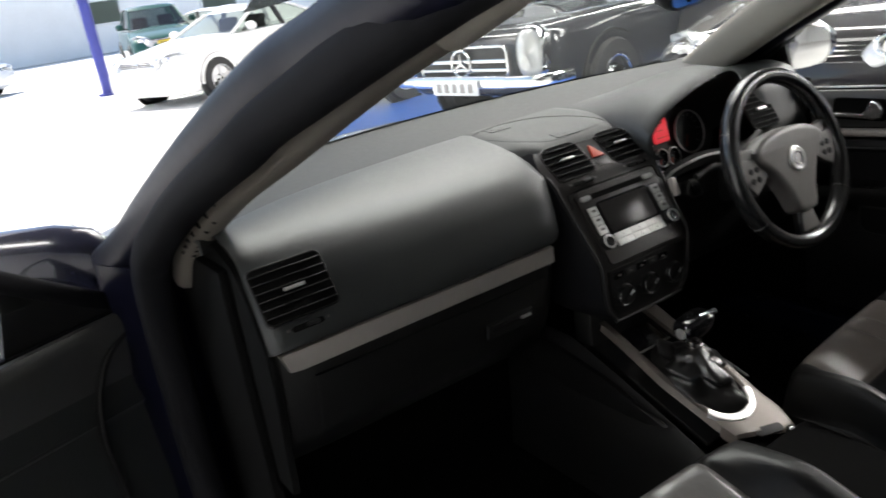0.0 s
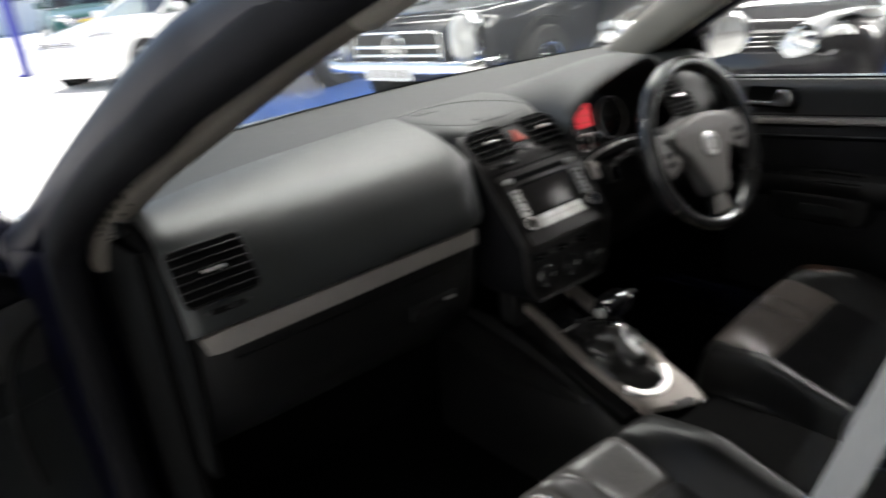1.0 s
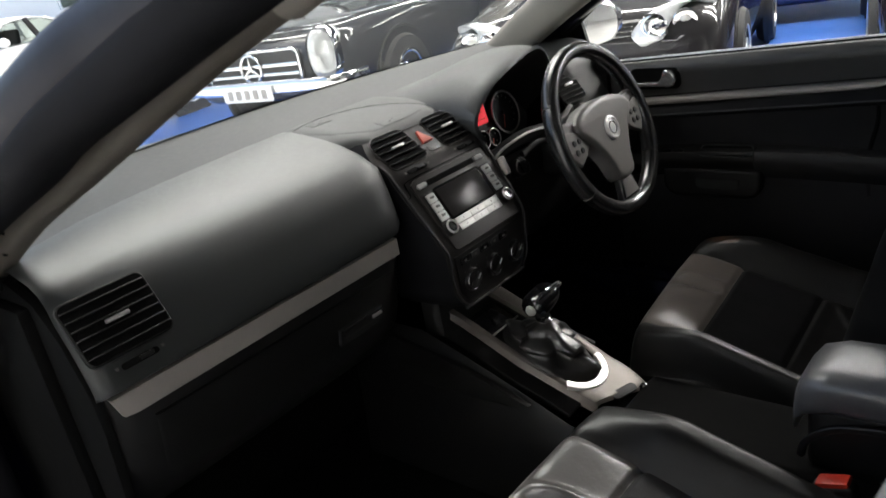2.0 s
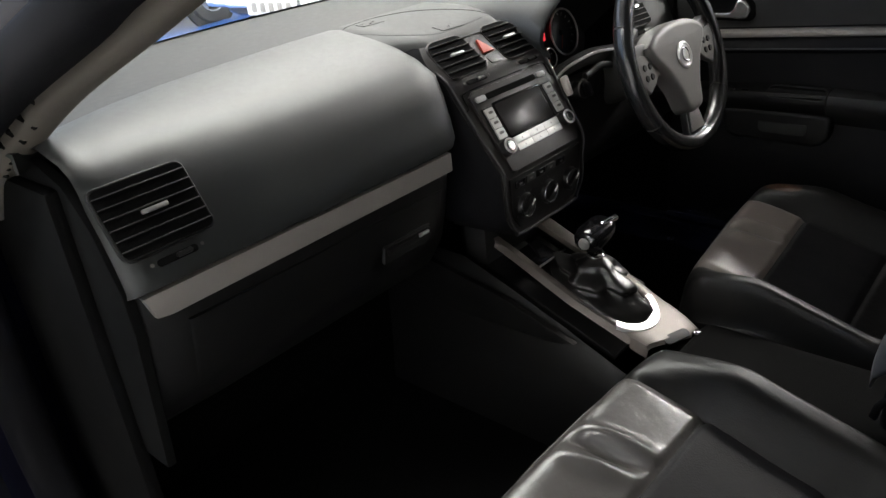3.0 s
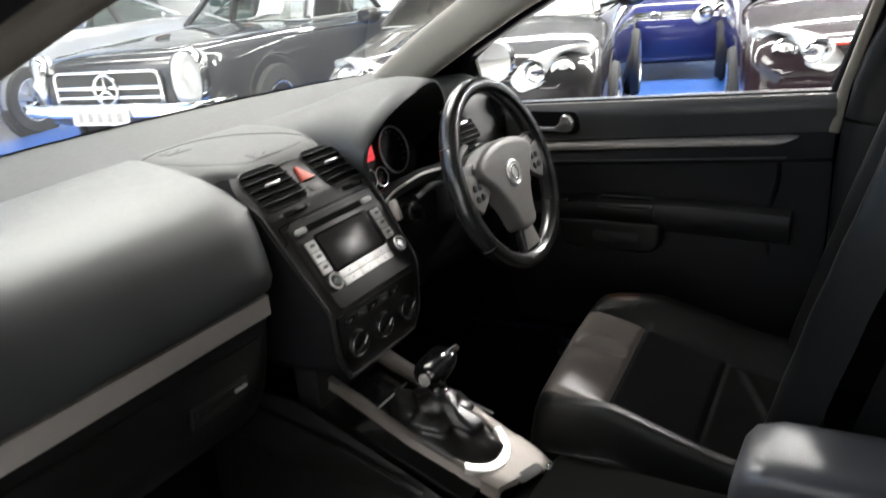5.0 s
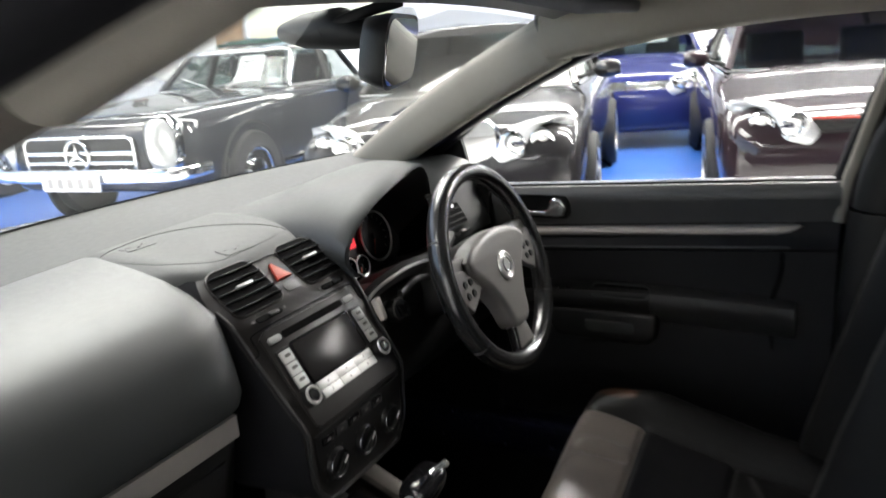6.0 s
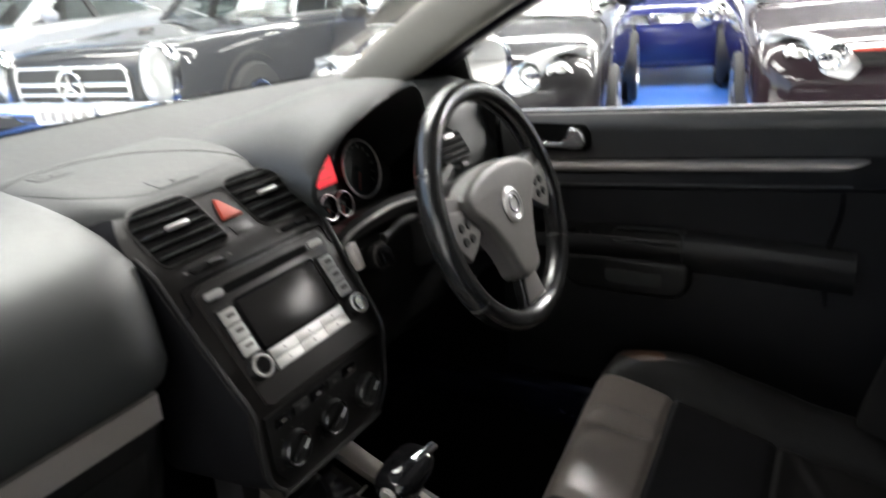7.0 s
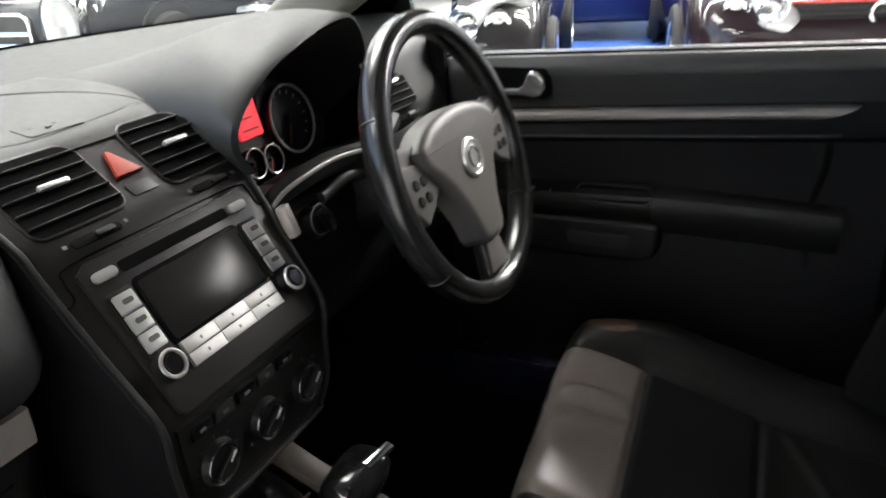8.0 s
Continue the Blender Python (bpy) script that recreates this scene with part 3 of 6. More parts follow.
# ---- climate panel ----
CP = axes((-0.008, -0.0195, 0.722), (1, 0, 0), (0, 0, 1))
clim = thing("climate_panel", "black heater panel with three chrome-ringed dials", "heater controls", m=CP)
part("panel", slab([(-0.102, 0.055), (0.102, 0.055), (0.098, -0.012), (0.082, -0.034), (0.06, -0.036), (-0.06, -0.036), (-0.082, -0.034), (-0.098, -0.012)], 0.003, 0.0015), HARD, clim)
for k in range(5):
    part("key", slab(rrect(0.024, 0.012, 0.002), 0.003, 0.001, pose(-0.078 + 0.029 * k, 0.042, 0.0025)), BLACK if k % 2 else GLOSS, clim)
    part("key_mark", box(0.007, 0.003, 0.0005, 0, 1, pose(-0.078 + 0.029 * k, 0.042, 0.0058)), NICKEL, clim)
for u in (-0.066, 0.0, 0.066):
    kn = part("dial_knob", lathe([(0, 0.007), (0.0165, 0.007), (0.0180, 0.0085), (0.0195, 0.0075), (0.0205, 0.003), (0.022, 0.0)], 36), HARD, clim, "round heater dial", m=pose(u, 0.0, 0.002))
    part("chrome_ring", ring(0.0188, 0.0009, 40, 8, pose(0, 0, 0.0082)), DARKCHROME, kn, "dark chrome ring")
    part("grip", box(0.030, 0.008, 0.007, 0.002, 2, pose(0, 0, 0.010, 0, 0, 40)), HARD, kn)
    part("marker", box(0.011, 0.0022, 0.0008, 0, 1, pose(0.006, 0.005, 0.0138, 0, 0, 40)), WHITEINK, kn)
    for k in range(7):
        a = radians(210 - 240 * k / 6)
        part("mark", box(0.003, 0.001, 0.0004, 0, 1, Matrix.Translation((u + 0.026 * math.cos(a), 0.026 * math.sin(a), 0.0033)) @ Matrix.Rotation(a, 4, "Z")), NICKEL, clim)

# ---- steering wheel ----
SW = axes((0.352, -0.070, 0.874), (1, 0, 0), (0, 0.325, 0.946))
sw = thing("steering_wheel", "black leather three-spoke steering wheel with a grey hub", "steering wheel", m=SW)


def rim_arc(a0, a1, mat, label="", r=0.0150):
    pts = [Vector((0.167 * math.cos(radians(a0 + (a1 - a0) * k / 40)), 0.167 * math.sin(radians(a0 + (a1 - a0) * k / 40)), 0)) for k in range(41)]
    return part("rim", sweep(pts, 2 * r, 2.3 * r, up=(0, 0, 1), corner=0.8), mat, sw, label, angle=60)


rim_arc(-35, 215, RIMLEATHER, "polished black leather rim")
rim_arc(215.6, 252, RIMLEATHER)
rim_arc(288, 324.4, RIMLEATHER)
rim_arc(252.6, 287.4, RIMLEATHER)
for a in (8, 152, -35, 215):
    part("seam", ring(0.0158, 0.0011, 24, 6, Matrix.Rotation(radians(a), 4, "Z") @ pose(0.167, 0, 0, 90, 0, 0)), NICKEL, sw)
hub = [(-0.108, 0.040), (-0.07, 0.060), (0, 0.068), (0.07, 0.060), (0.108, 0.040), (0.105, 0.018), (0.072, -0.014), (0.045, -0.058), (0.028, -0.100), (-0.028, -0.100), (-0.045, -0.058), (-0.072, -0.014), (-0.105, 0.018)]
hub = [(p.x, p.y) for p in smooth_path([(x, y, 0) for x, y in hub] + [(hub[0][0], hub[0][1], 0)], 3)[:-1]]
part("airbag_cover", slab(hub, 0.034, 0.014, pose(0, -0.006, -0.016), 4), HUB, sw, "grey rounded airbag cover")
part("boss", rod(0.05, 0.062, 0.05, 32, pose(0, 0, -0.075)), BLACK, sw)
em = part("emblem", lathe([(0, 0.0035), (0.019, 0.003), (0.021, 0.0045), (0.0245, 0.0035), (0.0255, 0)], 40, pose(0.002, -0.004, 0.0175)), BRUSHED, sw, "round chrome emblem")
part("emblem_ring", ring(0.0125, 0.0012, 32, 8, pose(0.002, -0.004, 0.0212)), DARKCHROME, em)
for s in (-1, 1):
    sp = part("spoke", slab([(s * 0.05, 0.046), (s * 0.09, 0.042), (s * 0.156, 0.050), (s * 0.158, 0.006), (s * 0.12, -0.006), (s * 0.05, -0.03)], 0.018, 0.006, pose(0, 0, -0.014), 3), HUB, sw, "side spoke")
    pad = part("button_pod", slab([(s * 0.108, 0.022), (s * 0.150, 0.030), (s * 0.153, 0.004), (s * 0.146, -0.022), (s * 0.128, -0.044), (s * 0.100, -0.030), (s * 0.079, -0.013)], 0.012, 0.003, pose(0, 0, -0.004), 3), HUB, sw, "grey key pod")
    for k in range(4):
        part("key", lathe([(0, 0.0022), (0.0052, 0.002), (0.0062, 0.0008), (0.0064, -0.001)], 20, pose(s * (0.110 + 0.018 * (k % 2)), 0.003 - 0.019 * (k // 2), 0.0082)), HARD, pad)
low = part("lower_spoke", slab([(-0.020, -0.06), (0.020, -0.06), (0.022, -0.1), (0.034, -0.156), (-0.034, -0.156), (-0.022, -0.1)], 0.016, 0.005, pose(0, 0, -0.010), 3), RIMLEATHER, sw, "lower spoke")
part("spoke_trim", slab([(-0.0225, -0.098), (0.0225, -0.098), (0.0235, -0.107), (-0.0235, -0.107)], 0.003, 0.001, pose(0, 0, 0.0055)), CHROME, sw, "thin chrome bar")
part("spoke_insert", slab([(-0.019, -0.110), (0.019, -0.110), (0.027, -0.146), (-0.027, -0.146)], 0.0035, 0.0015, pose(0, 0, 0.0050)), HUB, sw, "grey spoke insert")

# column, stalks and ignition
col = thing("steering_column", "black steering column cover with stalks and ignition lock", "steering column", m=SW)
part("shroud", sweep([(0, 0.0, -0.07), (0, 0.0, -0.11), (0, -0.002, -0.19), (0, -0.004, -0.28)], 0.13, 0.11, up=(0, 1, 0), corner=0.6, taper=[0.85, 1, 1, 0.9]), BLACK, col)
for s in (-1, 1):
    part("stalk", sweep(smooth_path([(s * 0.05, 0.02, -0.10), (s * 0.1, 0.03, -0.095), (s * 0.13, 0.024, -0.10), (s * 0.15, 0.022, -0.10)], 4), 0.010, 0.013, up=(0, 1, 0), corner=0.7), BLACK, col, "black control stalk")
ig = part("ignition_lock", rod(0.019, 0.017, 0.02, 28, pose(-0.165, 0.002, -0.12, 10, 0, 0)), HARD, col, "ignition lock")
part("key_head", box(0.012, 0.026, 0.02, 0.004, 2, pose(-0.165, 0.000, -0.095, 10, 0, 20)), GLOSS, ig)
part("lock_ring", ring(0.017, 0.0015, 28, 6, pose(-0.165, 0.002, -0.1, 10, 0, 0)), NICKEL, ig)
part("column_lever", box(0.05, 0.012, 0.02, 0.004, 2, pose(-0.04, -0.07, -0.2, 0, 0, 0)), HARD, col)

# ---- centre console, gear lever, handbrake, armrest ----
def deck_z(y):
    return lerp(y, [-0.30, -0.25, -0.2, -0.1, 0.04, 0.12], [0.478, 0.502, 0.522, 0.566, 0.622, 0.65])


def deck_w(y):
    return lerp(y, [-0.30, -0.27, -0.2, -0.1, 0.0, 0.1], [0.040, 0.060, 0.076, 0.084, 0.088, 0.094])


cons = thing("centre_console", "warm grey centre console with a silver-edged gear opening", "console")


def opening(y):
    """Half width of the gear opening."""
    if y < -0.205:
        return 0.0
    return 0.054 * min(1.0, math.sqrt(max(0.0, 1 - ((min(y, -0.148) + 0.148) / 0.057) ** 2)))


for s in (-1, 1):
    rows = []
    for y in [-0.205 + 0.325 * (k / 26) ** 1.2 for k in range(27)]:
        w, o, z = deck_w(y) - (0.018 + 0.12 * max(0.0, y + 0.09) if s < 0 else 0.0), opening(y), deck_z(y)
        rows.append([(s * o, y, z - 0.012), (s * o, y, z - 0.001), (s * (o + 0.004), y, z + 0.001), (s * (w - 0.012), y, z + 0.001), (s * (w - 0.003), y, z - 0.003), (s * w, y, z - 0.012), (s * (w + 0.002), y, z - (0.016 if s < 0 else 0.03))])
    part("deck_rail", loft(rows), CONSOLE, cons, "satin warm grey rail")
rows = []
for k in range(11):
    row = []
    for u in (-1.03, -0.97, -0.85, -0.4, 0, 0.4, 0.85, 0.97, 1.03):
        x = u * (0.057 - 0.003 * k / 10 if u < 0 else 0.0755 - 0.016 * (k / 10) ** 2)
        y = -0.205 - (0.050 + 0.38 * x) * k / 10          # the rear edge runs aslant
        row.append((x, y, deck_z(y) + 0.001 - 0.003 * (abs(u) > 0.9) - 0.02 * (abs(u) > 1.0) - 0.006 * (k == 10)))
    rows.append(row)
part("deck_tail", loft(rows), CONSOLE, cons, "satin warm grey deck")
# silver ring round the rear of the opening
pts = [(0.060 * math.cos(radians(a)), -0.150 + 0.0635 * math.sin(radians(a))) for a in range(180, 361, 9)]
pts = pts[3:-3]
rows = []
for x, y in pts:
    d = Vector((x, min(0, (y + 0.150)), 0)).normalized()
    row = []
    for o, h in ((-0.008, -0.004), (-0.006, 0.0035), (0.0, 0.0045), (0.007, 0.0035), (0.009, -0.002)):
        px, py = x + d.x * o, y + d.y * o
        row.append((px, py, deck_z(py) + h))
    rows.append(row)
part("gear_ring", loft(rows, caps=False), BRUSHED, cons, "bright silver ring of the gear opening")
part("well_floor", box(0.12, 0.32, 0.01, 0.002, 1, pose(0, -0.03, 0.525, 21, 0, 0)), BLACK, cons)
part("ashtray_lid", box(0.105, 0.05, 0.012, 0.004, 2, pose(0, 0.015, 0.588, 24, 0, 0)), GLOSS, cons, "black ashtray lid")
part("lid_edge", box(0.104, 0.003, 0.004, 0.001, 1, pose(0, -0.013, 0.583, 24, 0, 0)), BRUSHED, cons)
part("cubby", box(0.16, 0.05, 0.11, 0.01, 2, pose(0, 0.09, 0.64)), BLACK, cons)
for s in (-1, 1):
    sk = [[(s * 0.100, y, deck_z(y) - 0.035), (s * 0.112, y, deck_z(y) - 0.06), (s * 0.118, y, 0.42), (s * 0.13, y, 0.28)] for y in (-0.3, -0.2, -0.1, 0.0, 0.1, 0.3)]
    part("side_panel", loft(sk), HARD, cons)
    kn = [(0.2, 0.60), (0.24, 0.53), (0.1, 0.50), (-0.1, 0.505), (-0.14, 0.515), (0.0, 0.56)]
    # darker plastic here paints the footwell's shade
    part("knee_panel", slab(kn, 0.01, 0.003, Matrix(((0, 0, s, s * 0.112), (1, 0, 0, 0), (0, 1, 0, 0), (0, 0, 0, 1)))), HARD, cons, "knee panel painted near-black for shade")
# dark plate laid on the deck paints the notch's shade
part("deck_notch", slab(rrect(0.052, 0.018, 0.008), 0.004, 0.001, pose(0.008, -0.254, 0.499, 22, 0, -21)), BLACK, cons, "dark plate painted for the finger notch's shade")
part("cup_tray", box(0.10, 0.19, 0.1, 0.012, 3, pose(0, -0.335, 0.432)), CARPET, cons)
part("tray_catch", box(0.016, 0.012, 0.008, 0.002, 2, pose(0.042, -0.274, 0.494)), CHROME, cons, "small bright catch")
part("tunnel", box(0.17, 0.7, 0.2, 0.02, 3, pose(0, -0.62, 0.40)), CARPET, cons)

gear = thing("gear_lever", "black gear lever with a chrome-topped grip and leather gaiter", "gear lever")
rows = []
for k in range(19):
    f = k / 18
    row = []
    for j in range(40):
        a = 2 * math.pi * j / 40
        fold = 1 + (0.20 * math.sin(4 * a + 4 * f) + 0.10 * math.sin(9 * a + 2 * f) + 0.16 * math.sin(17 * f + 1.5 * math.sin(a))) * math.sin(math.pi * f)
        rx, ry = (0.048 * (1 - f) ** 0.75 + 0.012) * fold, (0.080 * (1 - f) ** 0.85 + 0.012) * fold
        cy = -0.115 + 0.012 * f
        y = cy + ry * math.sin(a)
        row.append((0.012 * f + rx * math.cos(a), y, lerp(f, [0, 1], [deck_z(y) - 0.008, 0.612])))
    rows.append(row)
part("gaiter", loft(rows, True), GAITER, gear, "creased black leather gaiter", angle=70)
part("collar", lathe([(0.014, 0), (0.0165, 0.004), (0.0165, 0.010), (0.013, 0.013)], 24, pose(0.012, -0.101, 0.606, 6, 6, 0)), CHROME, gear, "chrome collar")
part("stem", rod(0.012, 0.011, 0.03, 20, pose(0.012, -0.101, 0.612, 6, 6, 0)), HARD, gear)
rows = []
for z, rx, ry in ((0.617, 0.013, 0.014), (0.624, 0.022, 0.018), (0.632, 0.033, 0.022), (0.642, 0.038, 0.025), (0.652, 0.039, 0.026), (0.660, 0.037, 0.024), (0.665, 0.031, 0.018)):
    row = []
    for a in [2 * math.pi * j / 32 for j in range(32)]:
        x = rx * math.copysign(abs(math.cos(a)) ** 0.55, math.cos(a))
        row.append((0.020 + x, -0.096 + ry * math.copysign(abs(math.sin(a)) ** 0.55, math.sin(a)), z + 0.10 * x))
    rows.append(row)
part("grip", loft(rows, True, True), GLOSS, gear, "gloss black wide grip", angle=60)
part("grip_trim", box(0.036, 0.010, 0.007, 0.002, 2, pose(0.043, -0.110, 0.6655, 12, -6, -14)), CHROME, gear, "chrome trim bar")
part("grip_button", rod(0.011, 0.009, 0.006, 24, pose(-0.017, -0.098, 0.644, 0, -90, 0), 0.002), BRUSHED, gear, "round release button")

arm = thing("armrest", "padded dark grey centre armrest between the seats", "armrest")
rows = []
for y, zz, w in ((-0.552, 0.632, 0.05), (-0.556, 0.652, 0.06), (-0.568, 0.668, 0.066), (-0.60, 0.679, 0.068), (-0.7, 0.683, 0.068), (-0.85, 0.683, 0.068), (-0.86, 0.66, 0.06)):
    rows.append([(w * math.copysign(abs(math.cos(a)) ** 0.45, math.cos(a)), y, zz - 0.056 + 0.032 * math.copysign(abs(math.sin(a)) ** 0.6, math.sin(a))) for a in [2 * math.pi * j / 32 for j in range(32)]])
part("pad", loft(rows, True, True), ARMLEATHER, arm, "smooth padded lid", angle=60)
part("box", box(0.115, 0.3, 0.12, 0.02, 3, pose(0, -0.72, 0.553)), HARD, arm, "black storage box")
part("hinge_rail", sweep(smooth_path([(-0.062, -0.565, 0.52), (-0.064, -0.575, 0.55), (-0.066, -0.62, 0.583), (-0.066, -0.72, 0.598)], 4), 0.008, 0.01), HARD, arm)
bk = thing("seat_belt_buckle", "black belt buckle with a red release button", "belt buckle")
part("housing", box(0.03, 0.055, 0.085, 0.008, 3, pose(-0.112, -0.632, 0.487, -18, 0, 0)), HARD, bk)
part("release_button", box(0.024, 0.042, 0.012, 0.003, 2, pose(-0.112, -0.621, 0.528, -18, 0, 0)), REDPL, bk, "red release button")

# ---- seats ----
def cushion_z(dx, y, y0):
    """Height of the seat over its base: bolsters at the sides, a rounded front."""
    f = (y0 - y)
    front = 1 - math.exp(-max(f, 0) / 0.013)
    b = ease((abs(dx) - 0.145) / 0.055)
    out = ease((abs(dx) - 0.215) / 0.04)
    bol = 0.046 * b * ease((f - 0.015) / 0.16) - 0.085 * out * out
    drop = -0.29 * max(0.0, f - 0.035) + 0.12 * max(0.0, f - 0.33)
    fold = 0.0125 * math.sin(math.pi * max(0.0, min(1.0, (f - 0.035) / 0.108))) * (math.exp(-((dx - 0.034 - 0.25 * (f - 0.1)) / 0.013) ** 2) - 0.9 * math.exp(-((dx - 0.010 - 0.25 * (f - 0.1)) / 0.011) ** 2) + 0.8 * math.exp(-((dx + 0.020 - 0.3 * (f - 0.1)) / 0.014) ** 2))
    fold += 0.004 * math.exp(-((f - 0.40 + 0.5 * dx) / 0.012) ** 2) * (abs(dx) < 0.14)
    crease = fold - 0.006 * math.exp(-((abs(dx) - 0.15) / 0.008) ** 2) - 0.006 * math.exp(-((f - 0.145) / 0.006) ** 2) * (abs(dx) < 0.155) - 0.005 * math.exp(-((f - 0.30) / 0.006) ** 2) * (abs(dx) < 0.155)
    wr = 0.0022 * noise.noise((dx * 7, y * 11, 1.3)) + 0.0010 * noise.noise((dx * 16, y * 14, 5.1))
    return front * (0.06 + bol + drop + crease + wr) - 0.10 * (1 - front)


def seat(name, label, cx, y0, zb, worn, slide=0.0, shine=LEATHER_WORN_SHEEN, skew=0.0, near=0.15):
    def out(dx):
        """The inner bolster may start further out than the outer one."""
        if dx >= 0:
            return dx
        return dx * near / 0.15 if dx > -0.15 else -near + (dx + 0.15) * (0.262 - near) / 0.112
    st = thing(name, label, "seat", group="front seats")
    cols = {"front_panel": (-0.15, 0.15, 0.0, 0.145), "seat_insert": (-0.15, 0.15, 0.145, 0.30), "rear_insert": (-0.15, 0.15, 0.30, 0.47), "left_bolster": (-0.262, -0.15, 0.0, 0.47), "right_bolster": (0.15, 0.262, 0.0, 0.47)}
    for nm, (a, b, f0, f1) in cols.items():
        nx, ny = (60, 70) if "bolster" not in nm else (20, 60)
        rows = []
        for i in range(ny + 1):
            f = f0 + (f1 - f0) * i / ny
            row = []
            for j in range(nx + 1):
                dx = a + (b - a) * j / nx
                rnd = 0.022 * (abs(dx) / 0.25) ** 5          # front corners are rounded in plan
                f_ = f * (1 - rnd / 0.47) + rnd
                row.append((cx + out(dx), y0 - f_ + skew * dx * (1 - f / 0.47), zb + cushion_z(dx, y0 - f_ + (rnd if f < 0.02 else rnd * 0.9), y0)))
            rows.append(row)
        if f0 == 0.0:
            first = [(x, y + 0.004, zb - 0.12) for x, y, z in rows[0]]
            rows = [first] + rows
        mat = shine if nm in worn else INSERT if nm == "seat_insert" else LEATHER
        lab = {"front_panel": "creased worn leather front panel, painted paler for sheen", "seat_insert": "dark perforated leather insert", "rear_insert": "dark leather insert with folds"}.get(nm, "raised leather side bolster")
        part(nm, loft(rows), mat, st, lab, angle=70)
    # piping along the seams and the front edge
    for s in (-1, 1):
        rows = [[(cx + s * 0.262, y0 - f, zb - 0.02 + cushion_z(0.262, y0 - f, y0) + 0.02), (cx + s * 0.268, y0 - f, zb - 0.06), (cx + s * 0.262, y0 - f, zb - 0.16)] for f in [0.05 + 0.42 * k / 10 for k in range(11)]]
        part("side_skirt", loft(rows), HARD, st)
    pts = [Vector((cx + out(-0.14 + 0.28 * k / 16), y0 + skew * (-0.14 + 0.28 * k / 16) - 0.024 - 0.05 * (abs(-0.14 + 0.28 * k / 16) / 0.25) ** 3, zb + 0.001 + cushion_z(-0.14 + 0.28 * k / 16, y0 - 0.024, y0))) for k in range(17)]
    part("front_piping", sweep(pts, 0.0035, 0.0035, corner=0.9, sub=8), NICKEL, st)
    part("base", box(0.46, 0.40, 0.12, 0.03, 3, pose(cx, y0 - 0.27, zb - 0.12)), HARD, st)
    # backrest: a shell with bolsters, leaning back
    def back(dx, h):
        b = ease((abs(dx) - 0.13) / 0.06)
        w = 0.25 - 0.035 * ease((h - 0.35) / 0.3)
        yy = -0.25 * h - 0.05 * (h ** 2) + 0.07 * b - 0.08 * ease((abs(dx) - w + 0.03) / 0.05)
        return (cx + dx, y0 - 0.465 - slide + yy + 0.002 * noise.noise((dx * 12, h * 20, 2)), zb + 0.02 + h)
    for nm, a, b in (("backrest", -0.13, 0.13), ("left_back_bolster", -0.255, -0.13), ("right_back_bolster", 0.13, 0.255)):
        rows = []
        for i in range(31):
            h = 0.62 * i / 30
            sc = 1 - 0.18 * ease((h - 0.5) / 0.15)
            rows.append([back((a + (b - a) * j / 16) * sc, h) for j in range(17)])
        part(nm, loft(rows), LEATHER, st, "dark leather backrest" if nm == "backrest" else "raised back bolster", angle=70)
    rows = [[(cx + dx * (1 - 0.18 * ease((h - 0.5) / 0.15)), y0 - 0.465 - slide - 0.10 - 0.25 * h - 0.05 * h * h + (0.07 if abs(dx) > 0.25 else 0.0), zb + 0.02 + h) for dx in (-0.256, -0.24, -0.1, 0.1, 0.24, 0.256)] for h in (0.0, 0.2, 0.4, 0.55, 0.62)]
    part("back_shell", loft(rows), HARD, st)
    part("headrest", box(0.26, 0.09, 0.17, 0.035, 4, pose(cx, y0 - 0.465 - slide - 0.235, zb + 0.77, 12, 0, 0)), LEATHER, st, "padded leather headrest")
    for s in (-1, 1):
        part("headrest_post", rod(0.006, 0.006, 0.12, 12, pose(cx + s * 0.06, y0 - 0.465 - slide - 0.215, zb + 0.60, 12, 0, 0)), CHROME, st)
    return st


drv = seat("driver_seat", "black leather driver seat, front panel worn, creased and painted paler for sheen", 0.372, -0.152, 0.490, ("front_panel",), skew=0.12, near=0.182)
seat("passenger_seat", "black leather passenger seat, worn front panel painted greyer for sheen", -0.385, -0.262, 0.538, ("front_panel",), 0.26, LEATHER_SHINE)
# rubbed tan patch on the driver's outer bolster
rows = []
for i in range(9):
    f = 0.05 + 0.075 * i / 8
    w = 0.017 * math.sin(math.pi * (i + 0.6) / 9.4) ** 0.7
    rows.append([(0.372 + dx, -0.152 - f + 0.12 * dx * (1 - f / 0.47), 0.490 + 0.0022 + cushion_z(dx, -0.152 - f + 0.0198 * (dx / 0.25) ** 5, -0.152)) for dx in [0.205 - 0.1 * (f - 0.05) + w * (k / 6 - 0.5) * 2 for k in range(7)]])
part("rubbed_patch", loft(rows), TAN, drv, "leather rubbed to tan")

